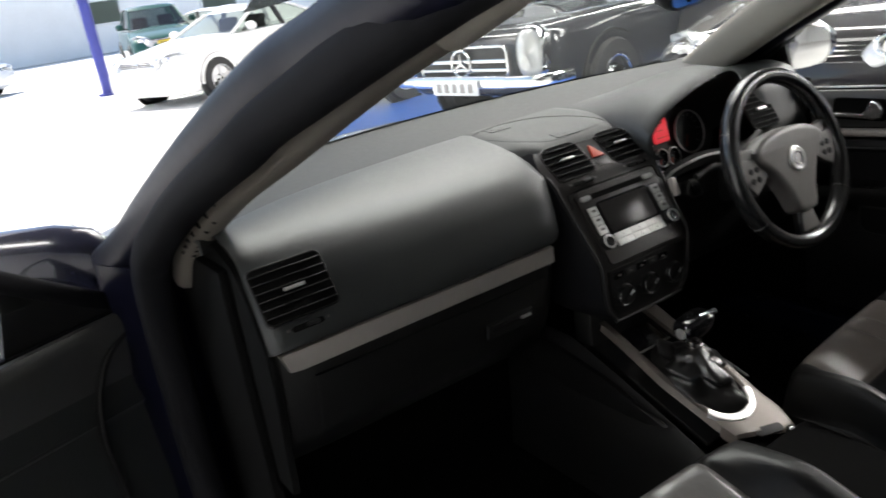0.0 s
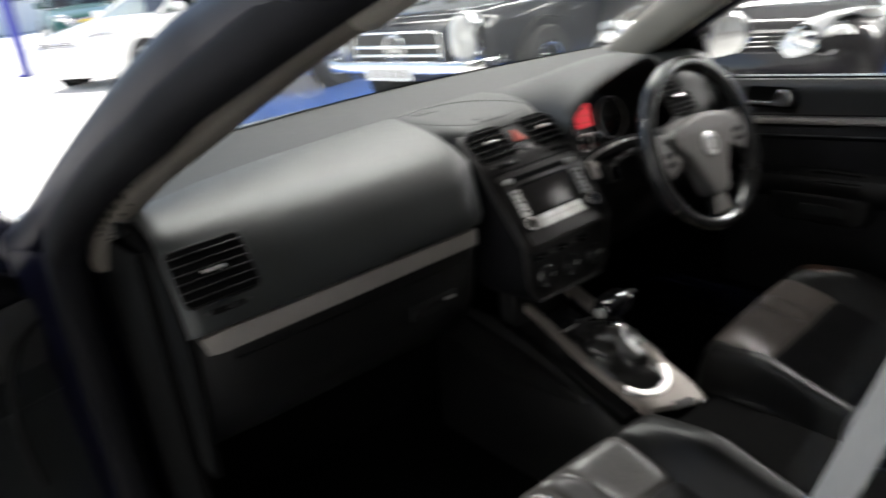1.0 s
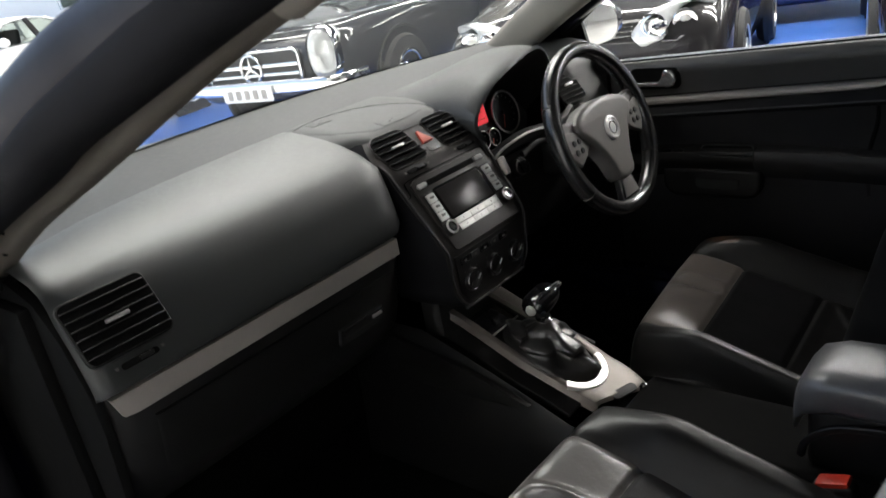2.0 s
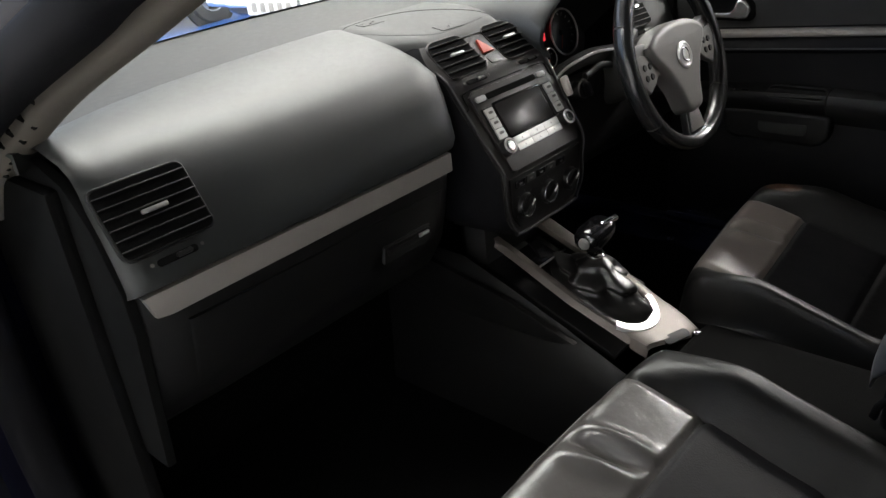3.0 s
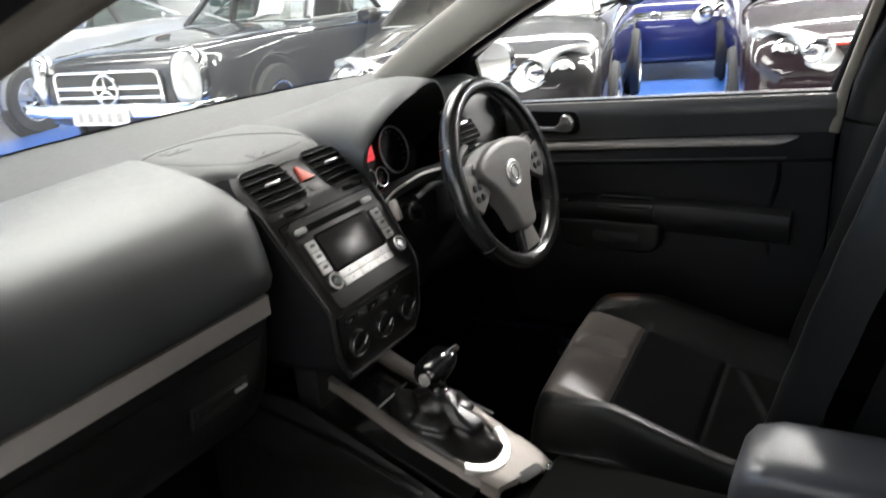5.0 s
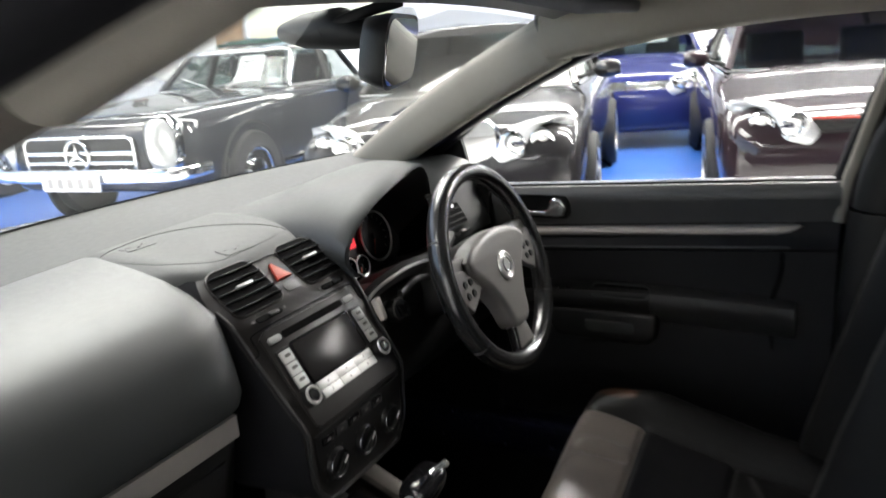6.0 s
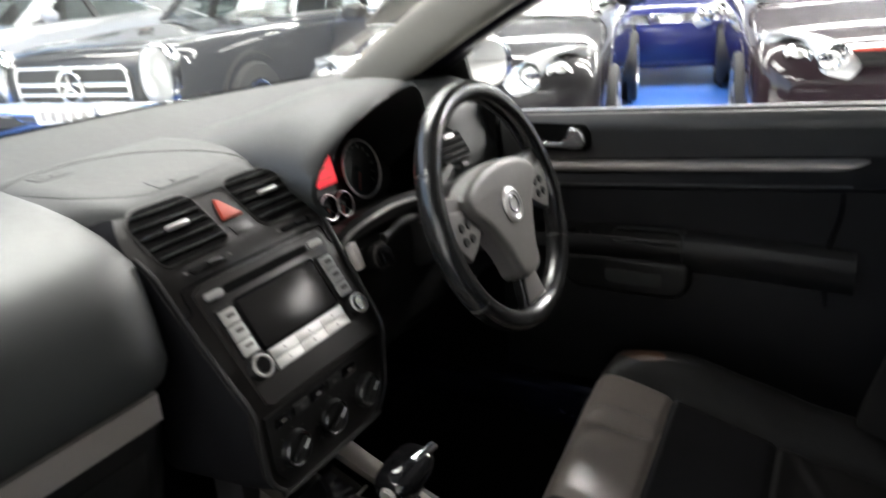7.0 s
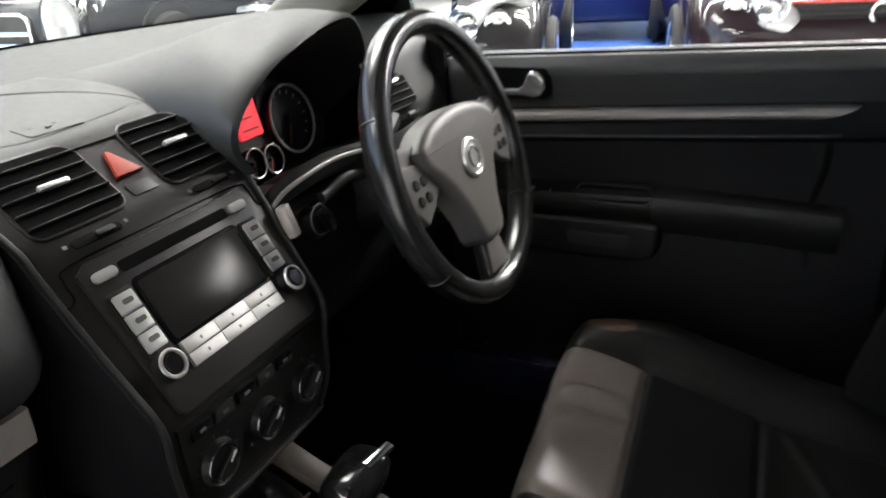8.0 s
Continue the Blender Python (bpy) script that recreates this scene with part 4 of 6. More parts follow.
# ---- doors ----
def door_panel(name, label):
    """A front door built in its own frame: hinge edge at y=0, inner face at x=0 looking to -x, length along -y."""
    d = thing(name, label, "car door", group="front doors")
    L = 0.985 if name == "driver_door" else 0.93
    def sill(y):
        return (0.9065 if name == "driver_door" else 0.9125) - 0.044 * y
    def strip(y):
        return 0.8055 - 0.062 * y if name == "driver_door" else 0.785 - 0.09 * y
    ys = [0.0 - L * k / 24 for k in range(25)]
    upper = []
    for y in ys:
        s = sill(y)
        t = strip(y)
        upper.append([(0.06, y, s + 0.002), (0.028, y, s + 0.006), (0.008, y, s + 0.004), (-0.001, y, s - 0.006), (-0.003, y, s - 0.022), (-0.001, y, s * 0.6 + t * 0.4 + 0.006), (0.006, y, s * 0.25 + t * 0.75 + 0.008), (0.014, y, t + 0.013)])
    part("upper_panel", loft(upper), DOORTOP, d, "soft dark upper panel")
    part("weatherstrip", loft([[(0.018, y, sill(y) + 0.004), (0.02, y, sill(y) + 0.0085), (0.05, y, sill(y) + 0.008), (0.055, y, sill(y) + 0.002)] for y in ys]), RUBBER, d, "thin weatherstrip")
    if name == "driver_door":
        # added metal strip draws the light caught along the sill
        part("sill_edge", loft([[(0.024, y, sill(y) + 0.003), (0.026, y, sill(y) + 0.0115), (0.030, y, sill(y) + 0.0115), (0.034, y, sill(y) + 0.003)] for y in ys]), BRUSHED, d, "bright strip painted for the highlight at the window's foot")
    # lighter bar paints the thin highlight along the panel's ledge
    part("panel_welt", sweep([(0.001, y, strip(y) - 0.034) for y in ys[5:-2]], 0.006, 0.004), SOFT, d)
    if name == "driver_door":
        rows = []
        for k in range(41):
            f = k / 40
            row = []
            for h, x in ((1.0, 0.014), (0.85, 0.001), (0.3, -0.003), (-0.3, -0.003), (-0.85, 0.001), (-1.0, 0.014)):
                y = -0.2 - (0.706 + 0.017 * h) * f          # slanted, pointed rear end
                row.append((x, y, strip(y) + 0.0092 * h * (1 - 0.25 * (f > 0.99))))
            rows.append(row)
        part("silver_strip", loft(rows), SILVER, d, "satin silver door strip")
    lower = []
    for y in ys:
        t = strip(y)
        lower.append([(0.016, y, t + 0.014), (0.012, y, t - 0.016), (0.002, y, t - 0.03), (-0.002, y, t - 0.036), (0.006, y, t - 0.044), (0.008, y, 0.74), (0.004, y, 0.70), (-0.012, y, 0.60), (-0.014, y, 0.5), (0.02, y, 0.36), (0.06, y, 0.33)])
    # one real trim in two tones: the driver door's shade is in the colour
    part("lower_panel", loft(lower), INSERT if name == "driver_door" else SOFT, d, "lower panel, painted darker on the driver's side for shade")
    def arm_row(y):
        f = (-0.30 - y) / 0.66
        z, w = 0.705 + 0.012 * math.sin(f * 3), 0.052 - 0.026 * f
        return [(0.01, y, z + 0.010), (-w * 0.6, y, z + 0.008), (-w * 0.92, y, z + 0.003), (-w, y, z - 0.006), (-w, y, z - 0.024), (-w * 0.7, y, z - 0.042), (0.0, y, z - 0.07)]
    ar = part("switch_panel", loft([arm_row(-0.30 - 0.348 * k / 14) for k in range(15)], caps=True), HARD, d, "black switch panel of the armrest")
    part("armrest", loft([arm_row(-0.65 - 0.27 * k / 14) for k in range(15)], caps=True), BLACK, d, "moulded armrest")
    face = Matrix(((0, 0.80, -0.60, -0.028), (-1, 0, 0, -0.585), (0, 0.60, 0.80, 0.7165), (0, 0, 0, 1)))
    # dark plate paints the cup's shade, the lighter loop its highlight
    part("pull_cup", slab(rrect(0.12, 0.030, 0.012), 0.004, 0.001, face), GAP_SHADE, ar, "dark plate painted for the pull cup's shade")
    rim = [face @ Vector((u, v, 0.004)) for u, v in rrect(0.124, 0.034, 0.014)]
    part("cup_rim", sweep(rim + rim[:1], 0.003, 0.003, sub=6), SOFT, ar)
    part("pocket_lobe", slab(rcorners(0.235, 0.072, (0.012, 0.012, 0.034, 0.034)), 0.034, 0.010, Matrix(((0, 0, -1, 0.0), (-1, 0, 0, -0.545), (0, 1, 0, 0.640), (0, 0, 0, 1))), 3), HARD, d, "rounded pocket moulding")
    part("pocket", slab(rcorners(0.105, 0.026, (0.005, 0.005, 0.012, 0.012)), 0.003, 0.001, Matrix(((0, 0, -1, -0.032), (-1, 0, 0, -0.562), (0, 1, 0, 0.638), (0, 0, 0, 1)))), SHELF, d, "shallow grey pocket")
    for k in range(2):
        part("window_switch", box(0.012, 0.018, 0.008, 0.003, 2, pose(-0.032, -0.445 - 0.03 * k, 0.717)), GLOSS, ar, "small gloss window switch")
    if name == "driver_door":
        part("rear_seam", sweep(smooth_path([(0.009, -0.890, 0.82), (0.006, -0.889, 0.776), (0.004, -0.874, 0.70), (-0.006, -0.881, 0.62)], 5), 0.008, 0.006, up=(1, 0, 0)), GAP_SHADE, d)
    # handle bowl, a flat black plate that paints its shade, and lever
    bowl = part("handle_bowl", slab(rrect(0.128, 0.052, 0.016), 0.006, 0.003, Matrix(((0, 0, -1, 0.003), (-1, 0, 0, -0.408), (0, 1, 0, 0.888), (0, 0, 0, 1)))), GAP_SHADE, d, "black plate painted for the handle bowl's shade")
    lever = [(0.352, 0.871), (0.420, 0.871), (0.446, 0.868), (0.458, 0.872), (0.465, 0.884), (0.463, 0.897), (0.454, 0.907), (0.440, 0.910), (0.433, 0.904), (0.429, 0.891), (0.419, 0.881), (0.352, 0.880)]
    part("door_handle", slab(lever, 0.014, 0.004, Matrix(((0, 0, -1, -0.004), (-1, 0, 0, 0), (0, 1, 0, 0), (0, 0, 0, 1))), 3), HANDLE, d, "bright chrome lever with a broad rounded end")
    if name == "passenger_door":
        part("panel_seam", sweep(smooth_path([(0.004, -0.03, 0.885), (-0.002, -0.085, 0.86), (-0.006, -0.125, 0.80), (-0.010, -0.14, 0.72), (-0.016, -0.135, 0.62)], 5), 0.010, 0.014, up=(1, 0, 0)), HARD, d)
    sp = part("speaker_grille", lathe([(0, 0.004), (0.06, 0.003), (0.07, 0.0), (0.075, -0.004)], 36, Matrix(((0, 0, -1, -0.008), (-1, 0, 0, -0.17), (0, 1, 0, 0.5), (0, 0, 0, 1)))), HARD, d, "round speaker grille")
    # outer skin and window frame
    skin = [[(0.06, y, sill(y) + 0.002), (0.10, y, sill(y) - 0.02), (0.135, y, 0.8), (0.145, y, 0.6), (0.125, y, 0.36), (0.06, y, 0.33)] for y in ys]
    part("outer_skin", loft(skin), NAVY, d, "dark navy outer skin")
    for y in (0.0, -L):
        e = [(0.06, sill(y)), (0.10, sill(y) - 0.02), (0.135, 0.8), (0.145, 0.6), (0.125, 0.36), (0.06, 0.33), (0.0, 0.4), (0.0, 0.9), (0.01, sill(y))]
        bm = bmesh.new()
        bm.faces.new([bm.verts.new((x, y + (0.001 if y == 0 else -0.001), z)) for x, z in e])
        part("door_edge", bm, NAVY, d)
    fr = smooth_path([(0.045, -0.02, 0.93), (0.03, -0.16, 1.02), (0.0, -0.34, 1.14), (-0.03, -0.52, 1.225), (-0.05, -0.75, 1.275), (-0.058, -L - 0.05, 1.284)], 5)
    part("window_frame", sweep(fr, 0.035, 0.034, corner=0.6), RUBBER, d, "black window frame")
    part("rear_frame", sweep([(0.04, -0.005 - L, 0.945), (0.02, -0.035 - L, 1.04), (-0.015, -0.07 - L, 1.14), (-0.058, -0.12 - L, 1.27)], 0.04, 0.05, up=(0, 1, 0), corner=0.6), RUBBER, d)
    part("frame_trim", sweep([(0.012, 0.002 - L, 0.88), (0.006, -0.008 - L, 0.96), (-0.006, -0.030 - L, 1.04), (-0.035, -0.058 - L, 1.14), (-0.075, -0.10 - L, 1.26)], 0.016, 0.02, up=(0, 1, 0), corner=0.7), TRIM, d, "light grey frame trim")
    part("mirror_triangle", slab([(-0.01, 0.908), (-0.235, 0.908), (-0.20, 1.045), (-0.175, 1.03)], 0.014, 0.003, Matrix(((0, 0, 1, 0.028), (1, 0, 0, 0), (0, 1, 0, 0), (0, 0, 0, 1)))), BLACK, d, "black triangular mirror base")
    hs = []
    for k, (x, a, b) in enumerate(((0.07, 0.02, 0.02), (0.10, 0.05, 0.045), (0.15, 0.062, 0.06), (0.22, 0.064, 0.066), (0.29, 0.058, 0.06), (0.32, 0.035, 0.04))):
        hs.append([(x + 0.035, -0.085 + b * 0.75 * math.cos(t), 0.993 + a * math.sin(t)) for t in [2 * math.pi * j / 24 for j in range(24)]])
    mi = part("mirror_housing", loft(hs, True, True), NAVY, d, "rounded navy wing mirror", angle=60)
    gl = []
    for j in range(32):
        t = 2 * math.pi * j / 32
        gl.append((0.240 + 0.085 * math.copysign(abs(math.cos(t)) ** 0.75, math.cos(t)), 0.993 + 0.054 * math.copysign(abs(math.sin(t)) ** 0.75, math.sin(t))))
    if name == "driver_door":
        part("mirror_glass", slab(gl, 0.004, 0.001, Matrix(((1, 0, 0, 0), (0, 0, -1, -0.131), (0, 1, 0, 0), (0, 0, 0, 1)))), MIRROR, mi, "oval wing mirror glass")
    if name == "driver_door":
        part("mirror_edge", ring(0.07, 0.004, 40, 8, Matrix(((1.24, 0, 0, 0.240), (0, 0, -1, -0.127), (0, 0.8, 0, 0.993), (0, 0, 0, 1)))), GLOSS, mi)
    turn = pose(0.24, -0.085, 0.0) @ pose(0, 0, 0, 0, 0, -30) @ pose(-0.24, 0.085, 0.0)
    for o in [mi] + list(mi.children):
        o.data.transform(turn)
    part("door_glass", loft([[(0.04, -0.03, 0.95), (0.04, 0.01 - L, 0.96)], [(-0.03, -0.5, 1.21), (-0.05, -0.09 - L, 1.27)]]), PANE, d, "clear side window").visible_shadow = False
    return d


dr = door_panel("driver_door", "closed black driver door with silver strip and chrome handle")
dr.matrix_basis = pose(0.737, 0.40, 0.0)
# the passenger door is the same door mirrored, swung open and lowered to fit the camera's view
pdoor = door_panel("passenger_door", "open passenger door with dark inner panel and window frame")
for o in pdoor.children_recursive:
    for_mesh = o.data
    if o.parent == pdoor:
        for_mesh.transform(o.matrix_basis)
        o.matrix_basis = Matrix()
        for_mesh.transform(Matrix.Diagonal((-1, 1, 1, 1)))
        for_mesh.flip_normals()
    else:
        for_mesh.transform(o.matrix_basis)
        o.matrix_basis = Matrix()
        for_mesh.transform(Matrix.Diagonal((-1, 1, 1, 1)))
        for_mesh.flip_normals()
# wing mirror enlarged and shifted to fit the camera's view
grow = Matrix.Translation((-0.205, -0.046, 0.985)) @ Matrix.Diagonal((1.3, 1.3, 1.35, 1)) @ Matrix.Translation((0.24, 0.085, -0.993))
for o in pdoor.children_recursive:
    if o.name.startswith(("mirror_housing", "mirror_glass", "mirror_edge")):
        o.data.transform(grow)
pdoor.matrix_basis = pose(-0.80, 0.44, -0.078, 0, 0, -62)

# ---- body shell round the cabin ----
shell = thing("car_body_shell", "dark navy hatchback body with grey inner trim", "car body", kind="structure")
AP = [(0.715, 0.47, 0.935), (0.685, 0.385, 0.985), (0.655, 0.25, 1.065), (0.618, 0.06, 1.165), (0.585, -0.11, 1.243), (0.565, -0.24, 1.282)]
RR = [(0.585, -0.10, 1.245), (0.57, -0.22, 1.283), (0.566, -0.36, 1.302), (0.566, -0.6, 1.315), (0.566, -1.0, 1.31), (0.57, -1.5, 1.28)]
LEFT_PATH = [(-0.735, 0.285, 0.912), (-0.732, 0.241, 0.963), (-0.722, 0.19, 1.003), (-0.695, 0.093, 1.066), (-0.67, -0.057, 1.132), (-0.64, -0.169, 1.187), (-0.605, -0.242, 1.227), (-0.575, -0.333, 1.266)]
LEFT_RAIL = [(-0.583, -0.31, 1.258), (-0.572, -0.36, 1.279), (-0.568, -0.43, 1.305), (-0.565, -0.53, 1.332), (-0.565, -0.7, 1.345), (-0.57, -1.0, 1.345), (-0.57, -1.5, 1.30)]
LEFT_PILLAR = smooth_path(LEFT_PATH, 5)
for s in (-1, 1):
    dn = 0.022 if s > 0 else 0.0
    if s > 0:
        p = smooth_path([(x, y, z) for x, y, z in AP[:5]], 5)
        part("pillar_trim", sweep(p, 0.062, 0.098, up=(0, 0.45, 0.9), corner=0.75), TRIM, shell, "light grey windscreen pillar trim", angle=60)
    else:
        # shaded copy of the driver's pillar trim
        left_trim = part("pillar_trim", sweep(LEFT_PILLAR, 0.046, 0.046, up=(0, 0.45, 0.9), corner=0.7, taper=[1.0 - 0.2 * max(0.0, k / 35 - 0.4) / 0.6 for k in range(36)]), TRIM_SHADED, shell, "pillar trim painted darker for shade, with demister slots at its foot", angle=60)
    p2 = smooth_path([(x, y, z - dn * min(1, max(0, (-0.1 - y) / 0.1))) for x, y, z in RR] if s > 0 else LEFT_RAIL, 5)
    part("roof_rail_trim", sweep(p2, 0.10 if s > 0 else 0.05, 0.09 if s > 0 else 0.05, up=(0, 0.2, 1), corner=0.7), TRIM, shell, "grey roof rail trim", angle=60)
    if s > 0:
        part("trim_joint", sweep([(s * 0.587, -0.097, 1.243), (s * 0.586, -0.101, 1.245)], 0.066, 0.102, up=(0, 0.45, 0.9), corner=0.75), NICKEL, shell)
    # seal and painted pillar outside
    base = AP if s > 0 else [(0.742, 0.25, 0.36), (0.748, 0.29, 0.55), (0.746, 0.30, 0.80)] + [(0.009 - x, y, z + 0.012) for x, y, z in LEFT_PATH[:6]]
    p3 = smooth_path([(s * (x + 0.047), y + 0.0, z + 0.0) for x, y, z in base] + [(s * 0.62, -0.6, 1.345), (s * 0.62, -1.0, 1.345)], 5)
    part("door_seal", sweep(p3, 0.05 if s > 0 else 0.056, 0.055, up=(0, 0.4, 0.9), corner=0.8), RUBBER, shell, "black door seal")
    p4 = smooth_path([(s * (x + 0.10), y + 0.0, z - 0.02) for x, y, z in AP] + [(s * 0.65, -0.6, 1.345), (s * 0.655, -1.0, 1.345)], 5)
    part("outer_pillar", sweep(p4, 0.06, 0.07, up=(0, 0.4, 0.9), corner=0.7), NAVY_SHADED, shell, "painted outer pillar")
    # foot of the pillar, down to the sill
    part("hinge_post", loft([[(s * 0.735, 0.33, z), (s * 0.76, 0.30, z), (s * 0.80, 0.34, z), (s * 0.84, 0.44, z), (s * 0.84, 0.6, z), (s * 0.74, 0.6, z)] for z in (0.3, 0.6, 0.93)], True, True), NAVY_SHADED, shell)
    part("sill", box(0.12, 1.8, 0.14, 0.03, 3, pose(s * 0.77, -0.4, 0.31)), NAVY, shell)
    # kick trim blackened: the shade of the doorway is in its colour
    part("kick_trim", box(0.02, 0.5, 0.72, 0.008, 2, pose(s * 0.728, 0.36, 0.60)), GAP_SHADE, shell)
    # middle pillar
    k = -0.065 if s > 0 else -0.30
    b = [(s * 0.745, -0.62 + k, 0.35), (s * 0.745, -0.63 + k, 0.9), (s * 0.705, -0.70 + k, 1.12), (s * 0.62, -0.76 + k, 1.31)]
    mp = smooth_path(b, 5)
    part("middle_pillar", sweep(mp[:6], 0.20, 0.075, up=(s, 0, 0.2), corner=0.6), HARD, shell, "dark middle pillar trim")
    part("pillar_upper_trim", sweep(mp[5:], 0.196, 0.072, up=(s, 0, 0.2), corner=0.6), HARD, shell, "dark upper pillar trim")
# a small grille of slots where the passenger pillar's trim curves down over the dashboard's end
out = Vector((-0.27, -0.93, 0.24)).normalized()
for k in range(7):
    f = 5.6 + 1.35 * k
    a, b = LEFT_PILLAR[int(f)], LEFT_PILLAR[int(f) + 1]
    along = (b - a).normalized()
    across = along.cross(out).normalized()
    for h in (-0.006, 0.006):
        c = a.lerp(b, f % 1) + across * h + out * 0.0232
        # raised black blocks paint the shade inside the slots
        part("demist_slot", box(0.0100, 0.0072, 0.022, 0.0015, 1, axes(c, across, along)), GAP_SHADE, left_trim)
# roof lining and roof
rows = []
for i in range(13):
    x = -0.6 + 1.2 * i / 12
    rows.append([(x, y, z + 0.035 * (1 - (x / 0.6) ** 2)) for y, z in ((-0.12, 1.278), (-0.2, 1.300), (-0.35, 1.315), (-0.7, 1.322), (-1.2, 1.315), (-1.7, 1.27))])
part("headliner", thick(loft(rows), 0.012), CLOTH, shell, "grey cloth headliner")
rows = [[(x * 1.1, y, z + 0.06 + 0.035 * (1 - (x / 0.6) ** 2)) for y, z in ((0.0, 1.235), (-0.2, 1.31), (-0.7, 1.345), (-1.2, 1.335), (-1.7, 1.28), (-2.05, 1.1))] for x in [-0.6 + 0.1 * i for i in range(13)]]
part("roof_skin", loft(rows), NAVY, shell)
rows = []
for i in range(15):
    x = -0.70 + 0.1 * i
    k = abs(x) / 0.7
    rows.append([(x * (1 - 0.13 * f), (glass_y(x) + 0.03) * (1 - f) + (-0.10 + 0.02 * (1 - k)) * f, 0.985 * (1 - f) + (1.30 - 0.035 * k * k) * f + 0.02 * math.sin(math.pi * f)) for f in [j / 8 for j in range(9)]])
ws = part("windscreen", loft(rows), SCREENPANE, shell, "large clear windscreen")
ws.visible_shadow = False
band = [[Vector(r[0]) for r in rows], [Vector(r[0]).lerp(Vector(r[1]), 0.55) for r in rows]]
part("frit_band", loft([[p + Vector((0, -0.004, 0.001)) for p in q] for q in band]), RUBBER, shell, "black band along the foot of the windscreen").visible_shadow = False
# wiper cowl and bonnet beyond the glass
rows = [[(x, glass_y(x) + 0.01 + 0.10 * f, 0.965 - 0.035 * f) for f in (0, 0.5, 1)] for x in [-0.72 + 0.12 * i for i in range(13)]]
part("scuttle", loft(rows), RUBBER, shell)
rows = [[(x * (1 - 0.08 * f * f), glass_y(x) + 0.12 + (0.85 - 0.25 * (x / 0.75) ** 2) * f, 0.945 - 0.035 * f - 0.15 * f ** 3 - 0.05 * abs(x) ** 3) for f in [j / 10 for j in range(11)]] for x in [-0.78 + 0.13 * i for i in range(13)]]
part("bonnet", loft(rows), NAVY, shell, "navy bonnet")
for s in (-1, 1):
    rows = [[(s * (0.78 + 0.1 * math.sin(math.pi / 2 * k / 5)), y, 0.90 - 0.42 * (k / 5) ** 1.6 - 0.12 * max(0, (y - 0.6)) ** 2) for k in range(6)] for y in (0.45, 0.6, 0.9, 1.2, 1.45)]
    part("wing", loft(rows), NAVY, shell)
part("bumper", box(1.7, 0.2, 0.45, 0.08, 4, pose(0, 1.62, 0.45)), NAVY, shell)
part("cabin_floor", box(1.46, 2.6, 0.03, 0.0, 1, pose(0, -0.7, 0.27)), CARPET, shell, "black carpet")
part("bulkhead", box(1.46, 0.03, 0.7, 0.0, 1, pose(0, 0.5, 0.6, -12, 0, 0)), CARPET, shell)
part("rear_bench", box(1.3, 0.5, 0.35, 0.06, 3, pose(0, -1.5, 0.45)), LEATHER, shell)
part("bench_back", box(1.3, 0.16, 0.6, 0.06, 3, pose(0, -1.85, 0.85, -14, 0, 0)), LEATHER, shell)
for s in (-1, 1):
    part("rear_side", box(0.05, 1.4, 0.62, 0.02, 2, pose(s * 0.74, -1.4, 0.62)), HARD, shell)
    part("rear_pillar", box(0.08, 0.25, 0.40, 0.03, 2, pose(s * 0.68, -1.90, 1.08, -25, 0, 0)), NAVY, shell)
part("tailgate", box(1.4, 0.06, 0.65, 0.03, 2, pose(0, -2.1, 0.7)), NAVY, shell)

# sun visor, interior mirror, belt
vs = thing("sun_visor", "grey fabric sun visor folded against the roof", "sun visor", group="sun visors")
part("flap", box(0.34, 0.15, 0.018, 0.008, 3, pose(0.395, -0.205, 1.300, 14, 0, 0)), VISOR, vs)
part("arm", sweep([(0.565, -0.14, 1.294), (0.485, -0.145, 1.294)], 0.008, 0.008), HARD, vs)
copy_thing(vs, pose(-0.72, -0.02, 0.028))
rm = thing("rear_view_mirror", "black rear-view mirror on a thick windscreen stem", "mirror")
part("stem_cover", loft([[(0.03 + rx * math.cos(a), y, z + 0.016 + rz * math.sin(a)) for a in [2 * math.pi * j / 20 for j in range(20)]] for y, z, rx, rz in ((0.05, 1.262, 0.03, 0.014), (0.02, 1.262, 0.042, 0.022), (-0.03, 1.262, 0.040, 0.026), (-0.06, 1.256, 0.028, 0.02), (-0.085, 1.25, 0.014, 0.014))], True, True), BLACK, rm, "black stem cover", angle=60)
part("header_arm", sweep(smooth_path([(0.0, -0.02, 1.275), (0.02, -0.06, 1.292), (0.06, -0.1, 1.305)], 4), 0.022, 0.014), HARD, rm)
MM = axes((0.028, -0.112, 1.247), (0.93, 0.37, 0.0), (0.07, -0.18, 0.98))
part("housing", loft([[(a * math.copysign(abs(math.cos(t)) ** 0.34, math.cos(t)), b * math.copysign(abs(math.sin(t)) ** 0.42, math.sin(t)), w) for t in [2 * math.pi * j / 36 for j in range(36)]] for w, a, b in ((-0.032, 0.075, 0.024), (-0.026, 0.10, 0.036), (-0.006, 0.112, 0.042), (0.004, 0.113, 0.043))], True, True), HARD, rm, "black mirror housing", m=MM, angle=60)
part("mirror_glass", slab([(0.108 * math.copysign(abs(math.cos(t)) ** 0.34, math.cos(t)), 0.038 * math.copysign(abs(math.sin(t)) ** 0.42, math.sin(t))) for t in [2 * math.pi * j / 36 for j in range(36)]], 0.0015, 0, pose(0, 0, 0.004)), MIRROR, rm, "silvered mirror glass", m=MM)
belt = thing("seat_belt", "grey woven seat belt hanging from the middle pillar", "seat belt")
rows = []
